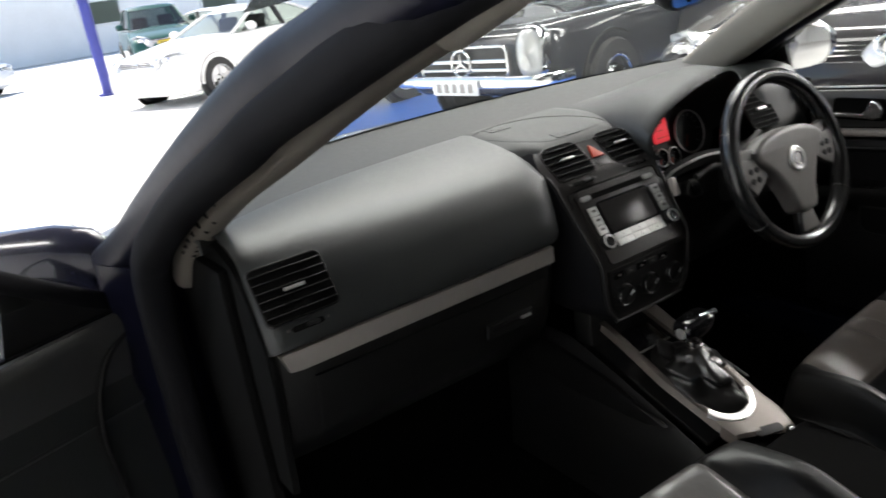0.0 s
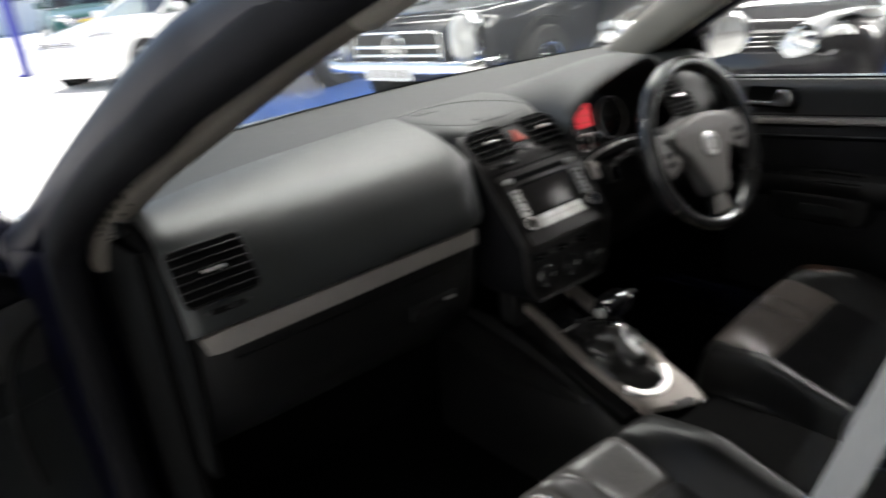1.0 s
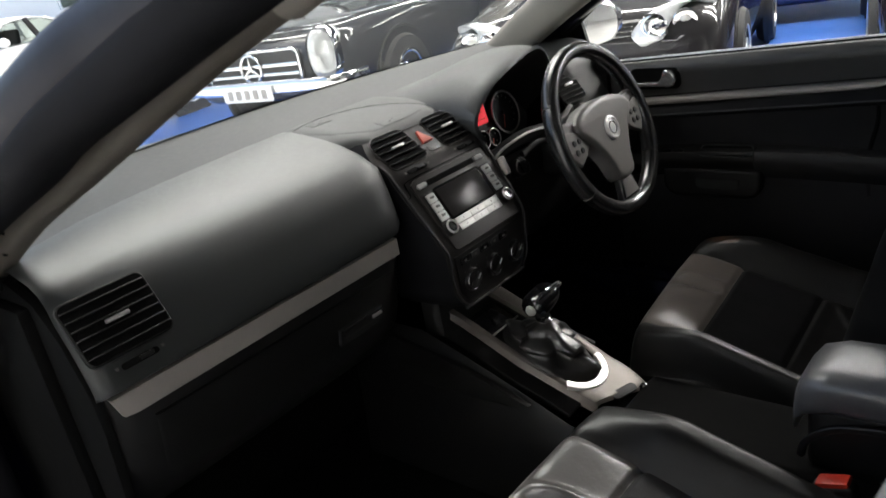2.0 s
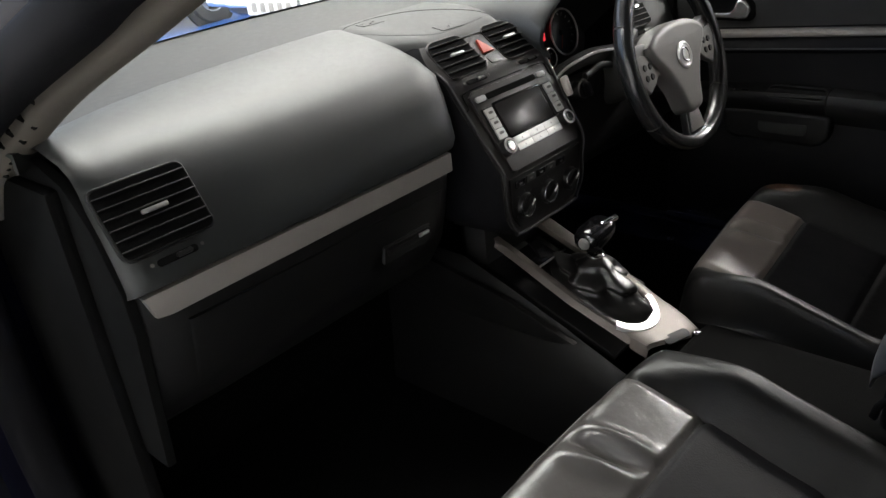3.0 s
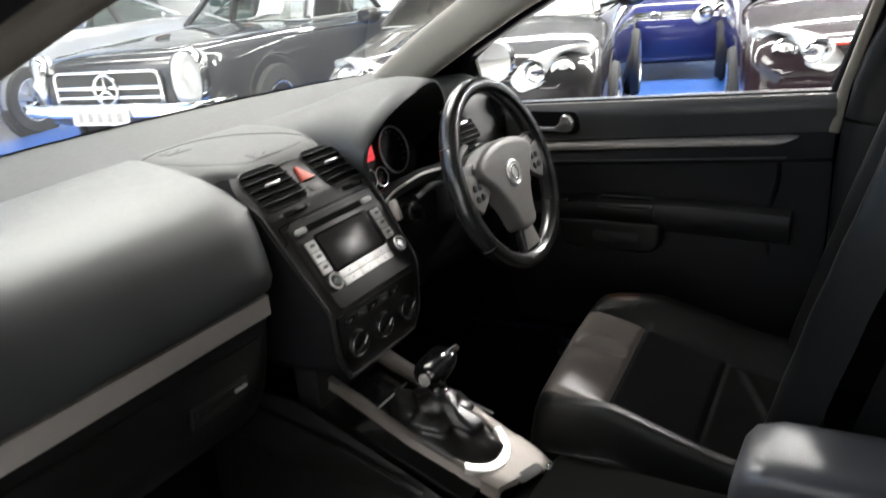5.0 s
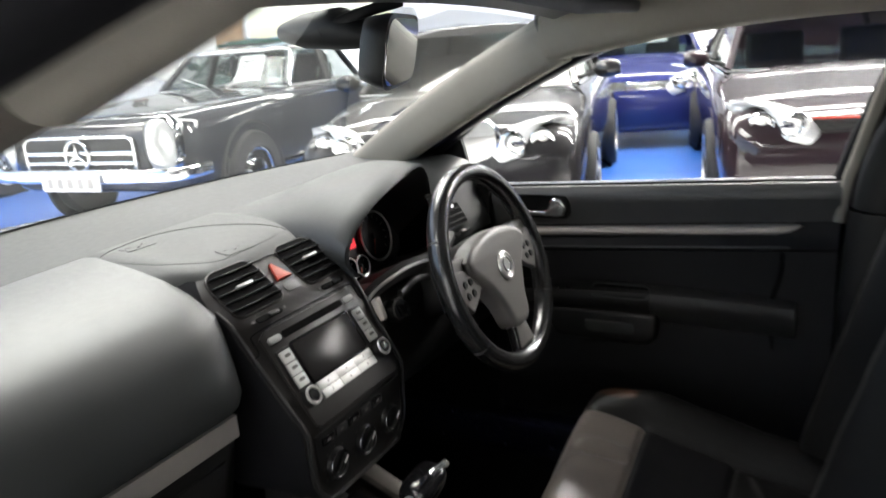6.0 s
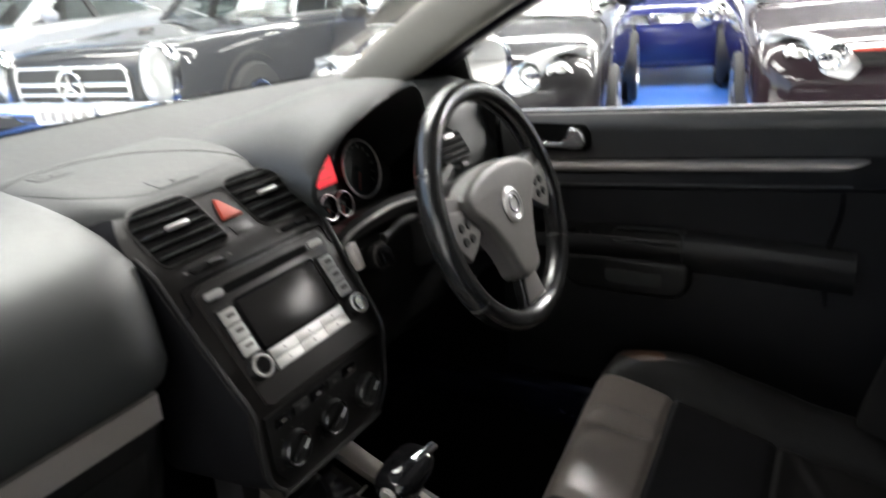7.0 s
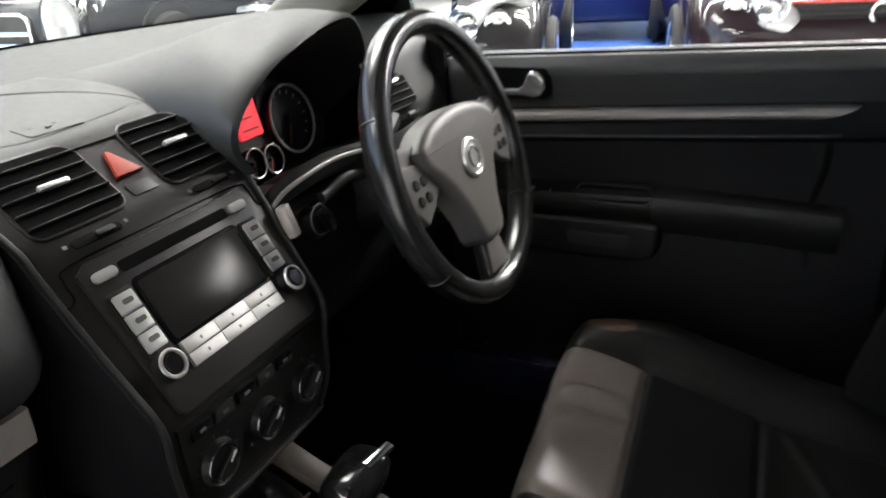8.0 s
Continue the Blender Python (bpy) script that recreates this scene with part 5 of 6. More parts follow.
for k in range(13):
    f = k / 12
    c = Vector((-0.62, -0.866 + 0.20 * f, 1.22 - 0.62 * f))
    rows.append([c + Vector((0.018 * j, 0.012 * j, 0.003 * j)) for j in (-1, 0, 1)])
part("webbing", thick(loft(rows), 0.0015), STRAP, belt)
part("guide", box(0.03, 0.07, 0.03, 0.008, 2, pose(-0.62, -0.868, 1.235)), HARD, belt)

# ---- the showroom and the yard ----
BLUE = material("blue_epoxy_floor", (0.035, 0.13, 0.46), 0.36, vary=0.12, vary_scale=0.8, coat=0.2)
CONCRETE = material("pale_concrete", (0.72, 0.71, 0.69), 0.85, grain=0.4, grain_scale=60, vary=0.12, vary_scale=0.5)
WALLM = material("white_painted_wall", (0.78, 0.78, 0.77), 0.7, grain=0.2, grain_scale=40, vary=0.05, vary_scale=0.6)
CEIL = material("dark_ceiling", (0.07, 0.07, 0.072), 0.9, vary=0.05, vary_scale=0.5)
BROWN = material("brown_wood_panel", (0.36, 0.22, 0.12), 0.6, vary=0.2, vary_scale=3)
POSTER = material("pale_poster", (0.6, 0.58, 0.5), 0.6, vary=0.1)
YELLOW = material("yellow_plate", (0.75, 0.55, 0.05), 0.5, vary=0.05)
PLATE = material("white_plate", (0.72, 0.73, 0.75), 0.4, vary=0.05)
TYRE = material("tyre_rubber", (0.02, 0.02, 0.021), 0.75, grain=0.4, grain_scale=120)
ALLOY = material("alloy_wheel", (0.62, 0.63, 0.64), 0.3, metal=0.9, vary=0.06)
LENS = material("headlamp_lens", (0.55, 0.56, 0.57), 0.2, metal=0.3, coat=1.0, vary=0.1, vary_scale=30)
DARKPANE = glass("tinted_car_glass", (0.32, 0.38, 0.37), 0.0, 1.0)
LAMPGLOW = glow("lamp_tube", (0.95, 0.97, 1.0), 9.0)
POLEBLUE = material("blue_painted_pole", (0.05, 0.06, 0.3), 0.4, vary=0.1)




def paint(name, color):
    return material(name, color, 0.4, spec=0.1, coat=1.0, vary=0.04, rough_vary=0.03)


def structure(name, bm, mat, label="", category="", m=None, angle=38):
    return tagged(part(name, bm, mat, None, "", angle, m), label, category, "", "structure")


HM = Matrix.Rotation(HALL, 4, "Z")
structure("ground", box(600, 600, 0.1, 0, 1, pose(0, 60, FLOOR - 0.058)), CONCRETE, "pale sunlit concrete yard", "ground")
structure("floor", box(12.3, 17.6, 0.02, 0, 1, HM @ pose(9.85, -2.4, FLOOR - 0.01)), BLUE, "shiny blue painted showroom floor", "floor")
# back wall with two tall openings, side wall, wall behind
def wall(name, u0, u1, v0, v1, z0, z1):
    return structure(name, box(abs(u1 - u0), abs(v1 - v0), z1 - z0, 0, 1, HM @ pose((u0 + u1) / 2, (v0 + v1) / 2, (z0 + z1) / 2)), WALLM, "white painted showroom wall", "wall")


TOP = 4.3
wall("wall_back_1", 16.0, 16.2, -14, -4.5, 0, TOP)
wall("wall_back_2", 16.0, 16.2, -3.1, 2.6, 0, TOP)
wall("wall_back_3", 16.0, 16.2, 5.9, 14.5, 0, TOP)
wall("wall_back_4", 16.0, 16.2, -4.5, -3.1, 2.6, TOP)
wall("wall_back_5", 16.0, 16.2, 2.6, 5.9, 3.6, TOP)
wall("wall_side", -4.7, 16.2, -14.2, -14.0, 0, TOP)
# never in view; added as a white reflector that lights the open cabin
wall("wall_rear", -4.7, -4.5, -14.2, 3.8, 0, TOP)
structure("ceiling", box(21.0, 18.0, 0.15, 0, 1, HM @ pose(5.75, -5.2, TOP + 0.08)), CEIL, "dark painted showroom ceiling", "ceiling")
structure("ceiling_over_rows", box(12.2, 5.5, 0.15, 0, 1, HM @ pose(10.1, 6.56, TOP + 0.08)), CEIL, "dark painted showroom ceiling", "ceiling")
# wall panels, door and notices on the back wall
for k, v in enumerate((7.5, 9.3, 11.2)):
    structure("trim", box(0.04, 0.08, 3.2, 0.01, 1, HM @ pose(15.97, v, 1.6)), WALLM, "white wall batten", "trim")
structure("trim_panel", box(0.05, 0.64, 3.0, 0.01, 1, HM @ pose(15.96, 6.27, 1.5)), BROWN, "brown wooden wall panel", "panel")
nb = thing("wall_notice", "pale paper notice on the white wall", "notice", m=HM @ pose(15.97, 9.97, 2.45))
part("sheet", box(0.02, 0.37, 0.95, 0.004, 1), POSTER, nb)
for k in range(4):
    part("text_bar", box(0.006, 0.26, 0.04, 0, 1, pose(-0.012, 0, 0.25 - 0.16 * k)), NICKEL, nb)
nb2 = thing("dark_poster", "dark framed poster on the white wall", "poster", m=HM @ pose(15.97, 8.7, 2.5))
part("sheet", box(0.02, 0.36, 0.84, 0.004, 1), HARD, nb2)
part("picture", box(0.006, 0.26, 0.3, 0, 1, pose(-0.012, 0, 0.12)), POSTER, nb2)
part("caption_bar", box(0.006, 0.3, 0.1, 0, 1, pose(-0.012, 0, -0.34)), HAZ, nb2)
# doorway at the end of the wall; a dark sheet paints its unlit inside
structure("door_1", join(box(0.06, 0.16, 3.1, 0.01, 1, HM @ pose(15.96, 11.95, 1.55)), box(0.06, 0.16, 3.1, 0.01, 1, HM @ pose(15.96, 13.25, 1.55)), box(0.06, 1.46, 0.16, 0.01, 1, HM @ pose(15.96, 12.6, 3.18))), BROWN, "brown door frame in the white wall", "door")
structure("door_1_leaf", box(0.03, 1.14, 3.08, 0.01, 1, HM @ pose(15.975, 12.6, 1.54)), HARD, "dark sheet painted for the doorway's unlit inside", "door")
# ceiling lamps: long tubes in white trays
lt = thing("ceiling_lamp", "long white fluorescent ceiling lamp", "ceiling lamp", group="hall ceiling lamps", m=HM @ pose(2.0, 0.0, TOP - 0.06))
part("tray", box(0.35, 1.9, 0.06, 0.01, 2, pose(0, 0, 0.02)), CEIL, lt)
for s in (-1, 1):
    part("tube", box(0.05, 1.8, 0.04, 0.015, 2, pose(s * 0.09, 0, -0.025)), LAMPGLOW, lt, "glowing tube")
for u in (6.0, 10.0, 14.0):
    for v in (-11.0, -7.5, -4.0, -0.5, 3.0, 7.0):
        if (u, v) != (6.0, -0.5):
            copy_thing(lt, HM @ pose(u, v, TOP - 0.06))
lt.matrix_basis = HM @ pose(6.0, -0.5, TOP - 0.06)
# unseen lamps added round the open car to account for its cabin fill
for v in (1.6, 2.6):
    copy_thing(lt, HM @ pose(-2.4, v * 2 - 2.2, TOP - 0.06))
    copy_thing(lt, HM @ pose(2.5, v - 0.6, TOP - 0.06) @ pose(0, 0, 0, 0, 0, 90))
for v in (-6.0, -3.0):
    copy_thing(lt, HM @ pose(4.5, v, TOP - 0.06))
# area lamps carry each row's light; the last three are added cabin fill
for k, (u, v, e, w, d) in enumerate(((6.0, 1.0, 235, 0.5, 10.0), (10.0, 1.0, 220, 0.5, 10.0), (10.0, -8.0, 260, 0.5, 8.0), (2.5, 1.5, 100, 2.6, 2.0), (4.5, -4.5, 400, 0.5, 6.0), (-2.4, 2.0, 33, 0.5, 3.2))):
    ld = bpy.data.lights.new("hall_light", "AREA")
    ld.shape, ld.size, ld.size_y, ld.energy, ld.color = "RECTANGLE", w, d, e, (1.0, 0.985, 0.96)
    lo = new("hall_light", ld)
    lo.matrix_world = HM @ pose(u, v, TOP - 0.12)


# ---- cars ----
def ring_of(w, zb, zs, zt, y):
    """Half section of a car body, mirrored: sill, flank, shoulder, top."""
    half = [(w * 0.80, zb), (w * 0.93, zb + 0.02), (w * 0.985, zb + 0.12), (w, (zb + zs) * 0.5), (w * 0.99, zs - 0.10), (w * 0.965, zs - 0.04), (w * 0.92, zs - 0.005), (w * 0.82, zs + (zt - zs) * 0.45), (w * 0.5, zs + (zt - zs) * 0.85), (w * 0.2, zt)]
    return [(x, y, z) for x, z in half] + [(-x, y, z) for x, z in reversed(half)]


def refine(stations, n=5):
    P = [Vector(s[:3]) for s in stations]
    a = smooth_path(P, n)
    b = smooth_path([Vector((s[0], s[3], s[4])) for s in stations], n)
    return [(p.x, p.y, p.z, q.y, q.z) for p, q in zip(a, b)]


def wheel(car, x, y, r, face, hub=None):
    s = 1 if x > 0 else -1
    mm = Matrix(((0, 0, s, x), (1, 0, 0, y), (0, 1, 0, r), (0, 0, 0, 1)))
    # no arch is cut; a black disc paints the wheel well's shade
    arch = part("wheel_arch", lathe([(0, 0.0), (r + 0.055, 0.0), (r + 0.06, 0.012), (r + 0.075, 0.016), (r + 0.08, -0.02)], 40), BLACK, car, m=mm @ pose(0, 0, -0.012))
    w = part("wheel", lathe([(r * 0.62, -0.1), (r * 0.93, -0.1), (r, -0.07), (r, 0.01), (r * 0.95, 0.035), (r * 0.66, 0.04), (r * 0.62, 0.03)], 40), TYRE, car, "black tyre", m=mm)
    rim = part("rim", lathe([(0, 0.022), (r * 0.16, 0.022), (r * 0.2, 0.012), (r * 0.3, -0.01), (r * 0.56, -0.015), (r * 0.6, 0.03), (r * 0.66, 0.034)], 40), face if hub else BLACK, w, "wheel rim")
    if hub:
        part("hub_cap", lathe([(0, 0.045), (r * 0.2, 0.042), (r * 0.34, 0.03), (r * 0.4, 0.0)], 32), CHROME, w, "chrome hub cap")
        part("trim_ring", ring(r * 0.58, r * 0.035, 40, 8, pose(0, 0, 0.03)), CHROME, w)
    else:
        one = None
        for k in range(5):
            a = Matrix.Rotation(2 * math.pi * k / 5, 4, "Z")
            if one is None:
                one = part("spoke", slab([(-0.02, 0.02), (0.02, 0.02), (0.035, r * 0.62), (-0.035, r * 0.62)], 0.02, 0.005), ALLOY, w, "alloy spoke", m=a @ pose(0, 0, 0.005))
            else:
                share(one, "spoke", w, a @ pose(0, 0, 0.005))
        part("rim_lip", ring(r * 0.63, r * 0.03, 40, 8, pose(0, 0, 0.03)), ALLOY, w)


def car(name, label, mat, stations, cab, axles, r, m, hub=None, roofmat=None, mirrors=True, pane=None):
    """A parked car, its nose at y=0 towards -y. cab: base ring and roof ring as (y_front, y_rear, half_front, half_rear, z_front, z_rear)."""
    c = thing(name, label, "car", group="parked cars", m=m)
    part("body", loft([ring_of(w, zb, zs, zt, y) for y, w, zb, zs, zt in refine(stations)], True, True), mat, c, angle=45)
    (yf, yr, wf, wr, zf, zr), (tf, tr, vf, vr, ztf, ztr) = cab
    def lev(k, inset=0.0):
        a = [yf + (tf - yf) * k, yr + (tr - yr) * k, wf + (vf - wf) * k - inset, wr + (vr - wr) * k - inset, zf + (ztf - zf) * k, zr + (ztr - zr) * k]
        pts = []
        for i in range(9):
            x = -1 + 2 * i / 8
            pts.append((x * a[2], a[0] - 0.10 * (1 - x * x), a[4]))
        for i in range(1, 8):
            f = i / 8
            pts.append((a[2] + (a[3] - a[2]) * f + 0.03 * math.sin(math.pi * f), a[0] + (a[1] - a[0]) * f, a[4] + (a[5] - a[4]) * f + 0.03 * k * math.sin(math.pi * f)))
        for i in range(9):
            x = 1 - 2 * i / 8
            pts.append((x * a[3], a[1] + 0.06 * (1 - x * x), a[5]))
        for i in range(1, 8):
            f = 1 - i / 8
            pts.append((-(a[2] + (a[3] - a[2]) * f + 0.03 * math.sin(math.pi * f)), a[0] + (a[1] - a[0]) * f, a[4] + (a[5] - a[4]) * f + 0.03 * k * math.sin(math.pi * f)))
        return pts
    gl = part("glasshouse", loft([lev(k) for k in (-0.06, 0.0, 0.25, 0.5, 0.75, 0.97)], True), pane or DARKPANE, c, "tinted windows", angle=50)
    gl.visible_shadow = False
    t1, t2, t3, t4 = lev(0.95), lev(1.02), lev(1.09, 0.06), lev(1.13, 0.28)
    part("roof", loft([t1, t2, t3, t4], True, True), roofmat or mat, c, angle=45)
    base, top = lev(0.0), lev(0.97)
    n = len(base)
    for i in (0, 8, 12, 16, 24, 28):
        part("roof_pillar", sweep([Vector(base[i]), Vector(top[i])], 0.05, 0.05 if i != 12 and i != 28 else 0.09, up=(0, 1, 0)), roofmat or mat if i not in (12, 28) else BLACK, c)
    part("beltline", loft([[Vector(p) + Vector((math.copysign(0.012, p[0]), 0, dz)) for p in base] for dz in (-0.008, 0.008)], True), BRUSHED, c, "bright window line")
    for s in (-1, 1):
        part("seat_back", box(0.42, 0.12, 0.5, 0.05, 3, pose(s * 0.34, yf + 0.95, zf + 0.0, -12, 0, 0)), LEATHER, c)
    for y in axles:
        for s in (-1, 1):
            w = max(st[1] for st in stations)
            wheel(c, s * (w - 0.008), y, r, mat, hub)
    if mirrors:
        for s in (-1, 1):
            mi = part("wing_mirror", loft([[(s * (wf + 0.10 + q), yf + 0.28 + a * math.cos(t), zf + 0.09 + b * math.sin(t)) for t in [2 * math.pi * j / 16 for j in range(16)]] for q, a, b in ((0.0, 0.02, 0.03), (0.04, 0.06, 0.065), (0.13, 0.065, 0.07), (0.18, 0.04, 0.045))], True, True), mat, c, angle=60)
            part("mirror_stalk", sweep([(s * (wf - 0.02), yf + 0.28, zf + 0.03), (s * (wf + 0.13), yf + 0.28, zf + 0.07)], 0.04, 0.03), BLACK, mi)
    return c


def plate_on(c, y, z, mat=None):
    p = part("number_plate", box(0.52, 0.012, 0.115, 0.004, 2, pose(0, y, z)), mat or PLATE, c, "plain number plate")
    for k in range(5):
        part("plate_bar", box(0.05, 0.004, 0.07, 0, 1, pose(-0.18 + 0.09 * k, y - 0.007, z)), BLACK if mat else STRAP, p)


def modern_face(c, w, y, z, gmat, red=False):
    """Headlamps, grille, intake, badge and plate of a modern car."""
    for s in (-1, 1):
        lamp = part("headlamp", loft([[(s * (w * 0.74 + a * math.cos(t)), y + 0.05 + 0.28 * (0.5 + 0.5 * math.cos(t)) ** 1.5 + d, z + 0.035 + 0.085 * math.cos(t) + b * math.sin(t) * (1 - 0.35 * math.cos(t))) for t in [2 * math.pi * j / 32 for j in range(32)]] for d, a, b in ((0.08, 0.24, 0.11), (-0.045, 0.23, 0.104), (-0.075, 0.18, 0.08), (-0.088, 0.06, 0.03))], True, True), LENS, c, "bright clear headlamp", angle=60)
        part("reflector", lathe([(0, 0.01), (0.045, 0.0), (0.05, 0.012), (0.055, 0.0)], 28, Matrix(((1, 0, 0, s * w * 0.66), (0, 0, -1, y - 0.035), (0, 1, 0, z + 0.02), (0, 0, 0, 1)))), CHROME, lamp)
        for q, dy in ((0.50, -0.012), (0.66, 0.075)):
            bowl = part("lamp_bowl", lathe([(0.030, 0.0), (0.045, 0.004), (0.062, 0.018), (0.068, 0.014), (0.070, -0.02)], 28, Matrix(((1, 0, 0, s * q * w / 0.8), (0, 0, -1, y + dy), (0, 1, 0, z + 0.035), (0, 0, 0, 1))) @ pose(0, 0, 0, 0, s * 14, 0)), CHROME, lamp, "bright lamp bowl")
            part("bulb", lathe([(0, 0.016), (0.016, 0.012), (0.032, 0.0), (0.033, -0.02)], 24, Matrix(((1, 0, 0, s * q * w / 0.8), (0, 0, -1, y + dy), (0, 1, 0, z + 0.035), (0, 0, 0, 1)))), BRUSHED, lamp)
        part("fog_lamp", rod(0.05, 0.045, 0.03, 24, pose(s * w * 0.66, y + 0.06, 0.36, 90, 0, 0)), LENS, c)
    g = part("grille", slab([(-w * 0.52, z + 0.06), (w * 0.52, z + 0.06), (w * 0.46, z - 0.07), (-w * 0.46, z - 0.07)], 0.02, 0.005, Matrix(((1, 0, 0, 0), (0, 0, -1, y + 0.03), (0, 1, 0, 0), (0, 0, 0, 1)))), BLACK, c, "black grille")
    for k in range(4):
        part("grille_bar", box(w * 0.96, 0.012, 0.010, 0.002, 1, pose(0, y + 0.006, z - 0.05 + 0.03 * k)), HARD if red else CHROME, g)
    if red:
        part("red_line", box(w * 1.04, 0.01, 0.010, 0.002, 1, pose(0, y + 0.004, z + 0.064)), REDPL, g, "thin red line")
        part("red_line", box(w * 0.94, 0.01, 0.010, 0.002, 1, pose(0, y + 0.004, z - 0.074)), REDPL, g)
    part("badge", ring(0.055, 0.010, 32, 8, Matrix(((1, 0, 0, 0), (0, 0, -1, y - 0.002), (0, 1, 0, z), (0, 0, 0, 1)))), CHROME, c, "round chrome badge")
    part("intake", slab(rrect(w * 1.3, 0.14, 0.04), 0.02, 0.006, Matrix(((1, 0, 0, 0), (0, 0, -1, y + 0.045), (0, 1, 0, 0.34), (0, 0, 0, 1)))), BLACK, c, "dark lower intake")
    plate_on(c, y + 0.012, 0.47)


# wheels and outer panels of the car that stands open
before = set(shell.children)
for y in (1.02, -1.52):
    for s in (-1, 1):
        wheel(shell, s * 0.80, y, 0.31, NAVY)
for o in shell.children:
    if o not in before:
        o.matrix_basis = Matrix.Translation((0, 0, FLOOR)) @ o.matrix_basis
for s in (-1, 1):
    rows = [[(s * (0.74 + d), y, z) for d, z in ((0.03, 0.95), (0.075, 0.9), (0.095, 0.78), (0.10, 0.6), (0.08, 0.36), (0.03, 0.33))] for y in (-0.58 if s > 0 else -0.60, -1.0, -1.5, -1.9, -2.06)]
    part("rear_quarter", loft(rows), NAVY, shell, "navy rear quarter panel")
    part("rear_side_glass", loft([[(s * 0.755, -0.78, 0.96), (s * 0.755, -1.85, 0.96)], [(s * 0.64, -0.86, 1.26), (s * 0.64, -1.70, 1.24)]]), PANE, shell, "clear rear side window").visible_shadow = False
rows = [[(x, 1.57 - 0.22 * (x / 0.75) ** 2 + d, z) for d, z in ((0.0, 0.755), (0.05, 0.72), (0.09, 0.66), (0.09, 0.60))] for x in [-0.75 + 0.125 * k for k in range(13)]]
part("nose_panel", loft(rows), NAVY, shell, "navy nose panel")
for s in (-1, 1):
    part("headlamp", box(0.34, 0.12, 0.15, 0.05, 4, pose(s * 0.56, 1.52, 0.67, 0, 0, -s * 14)), LENS, shell, "clear headlamp")

MODERN = [(0.0, 0.70, 0.26, 0.56, 0.60), (0.07, 0.81, 0.20, 0.66, 0.70), (0.25, 0.87, 0.17, 0.75, 0.80), (0.75, 0.892, 0.17, 0.84, 0.90), (1.25, 0.89, 0.20, 0.90, 0.97), (2.2, 0.89, 0.20, 0.93, 0.96), (3.2, 0.885, 0.21, 0.95, 0.98), (3.8, 0.85, 0.24, 0.94, 0.98), (4.1, 0.78, 0.30, 0.86, 0.92), (4.2, 0.68, 0.36, 0.7, 0.74)]
HATCH = ((1.2, 3.9, 0.76, 0.74, 0.94, 0.97), (1.95, 3.55, 0.60, 0.58, 1.36, 1.36))
COUPE = ((1.35, 3.75, 0.76, 0.72, 0.92, 0.95), (2.1, 2.95, 0.56, 0.54, 1.27, 1.27))
ROADST = ((1.70, 3.15, 0.66, 0.64, 0.915, 0.90), (2.03, 2.92, 0.53, 0.53, 1.215, 1.20))
CLASSIC = [(0.0, 0.66, 0.40, 0.70, 0.74), (0.06, 0.76, 0.34, 0.76, 0.80), (0.2, 0.83, 0.30, 0.81, 0.845), (0.5, 0.86, 0.27, 0.84, 0.875), (0.8, 0.87, 0.26, 0.855, 0.89), (1.3, 0.875, 0.25, 0.87, 0.92), (1.75, 0.875, 0.24, 0.88, 0.93), (2.5, 0.875, 0.24, 0.88, 0.90), (3.2, 0.865, 0.26, 0.86, 0.89), (3.8, 0.82, 0.32, 0.80, 0.83), (4.15, 0.72, 0.38, 0.70, 0.73), (4.28, 0.60, 0.44, 0.62, 0.65)]
YAW = -67.8
DARKBLUE = paint("black_blue_paint", (0.012, 0.014, 0.02))
SILVERP = material("silver_car_paint", (0.6, 0.61, 0.62), 0.25, metal=0.5, coat=1.0, vary=0.03)
BLACKP = paint("black_car_paint", (0.012, 0.011, 0.012))
PLUM = paint("dark_plum_paint", (0.014, 0.007, 0.0095))
BLUEP = paint("blue_car_paint", (0.010, 0.014, 0.08))
GREENP = paint("dark_green_paint", (0.02, 0.08, 0.06))
WHITEP = paint("white_car_paint", (0.75, 0.75, 0.75))

# classic roadster with hardtop
CLEARPANE = glass("clear_old_glass", (0.90, 0.94, 0.94), 0.0, 0.5)
cr = car("classic_roadster", "black classic roadster with chrome grille and upright headlamps", DARKBLUE, CLASSIC, ROADST, (0.80, 3.2), 0.325, pose(2.72, 4.22, FLOOR, 0, 0, YAW - 14), hub=True, mirrors=False, pane=CLEARPANE)
gr = part("grille", slab(rrect(0.98, 0.25, 0.06, 5, 0, 0.605), 0.03, 0.008, Matrix(((1, 0, 0, 0), (0, 0, -1, 0.0), (0, 1, 0, 0), (0, 0, 0, 1)))), BLACK, cr, "dark grille mouth")
fr = [(x, -0.034, z) for x, z in rrect(0.98, 0.25, 0.06, 5, 0, 0.605)]
part("grille_frame", sweep([Vector(p) for p in fr] + [Vector(fr[0])], 0.022, 0.022, up=(0, 1, 0)), CHROME, gr, "chrome grille frame")
for dz in (-0.05, 0.02):
    part("grille_bar", box(0.95, 0.02, 0.03, 0.008, 2, pose(0, -0.036, 0.60 + dz)), CHROME, gr, "chrome bar")
st = part("round_emblem", ring(0.105, 0.012, 40, 10, Matrix(((1, 0, 0, 0), (0, 0, -1, -0.052), (0, 1, 0, 0.605), (0, 0, 0, 1)))), CHROME, cr, "round chrome emblem")
for a in (90, 210, 330):
    part("emblem_arm", slab([(-0.014, 0), (0.014, 0), (0, 0.1)], 0.012, 0.003, Matrix(((1, 0, 0, 0), (0, 0, -1, -0.052), (0, 1, 0, 0.605), (0, 0, 0, 1))) @ Matrix.Rotation(radians(a - 90), 4, "Z")), CHROME, st)
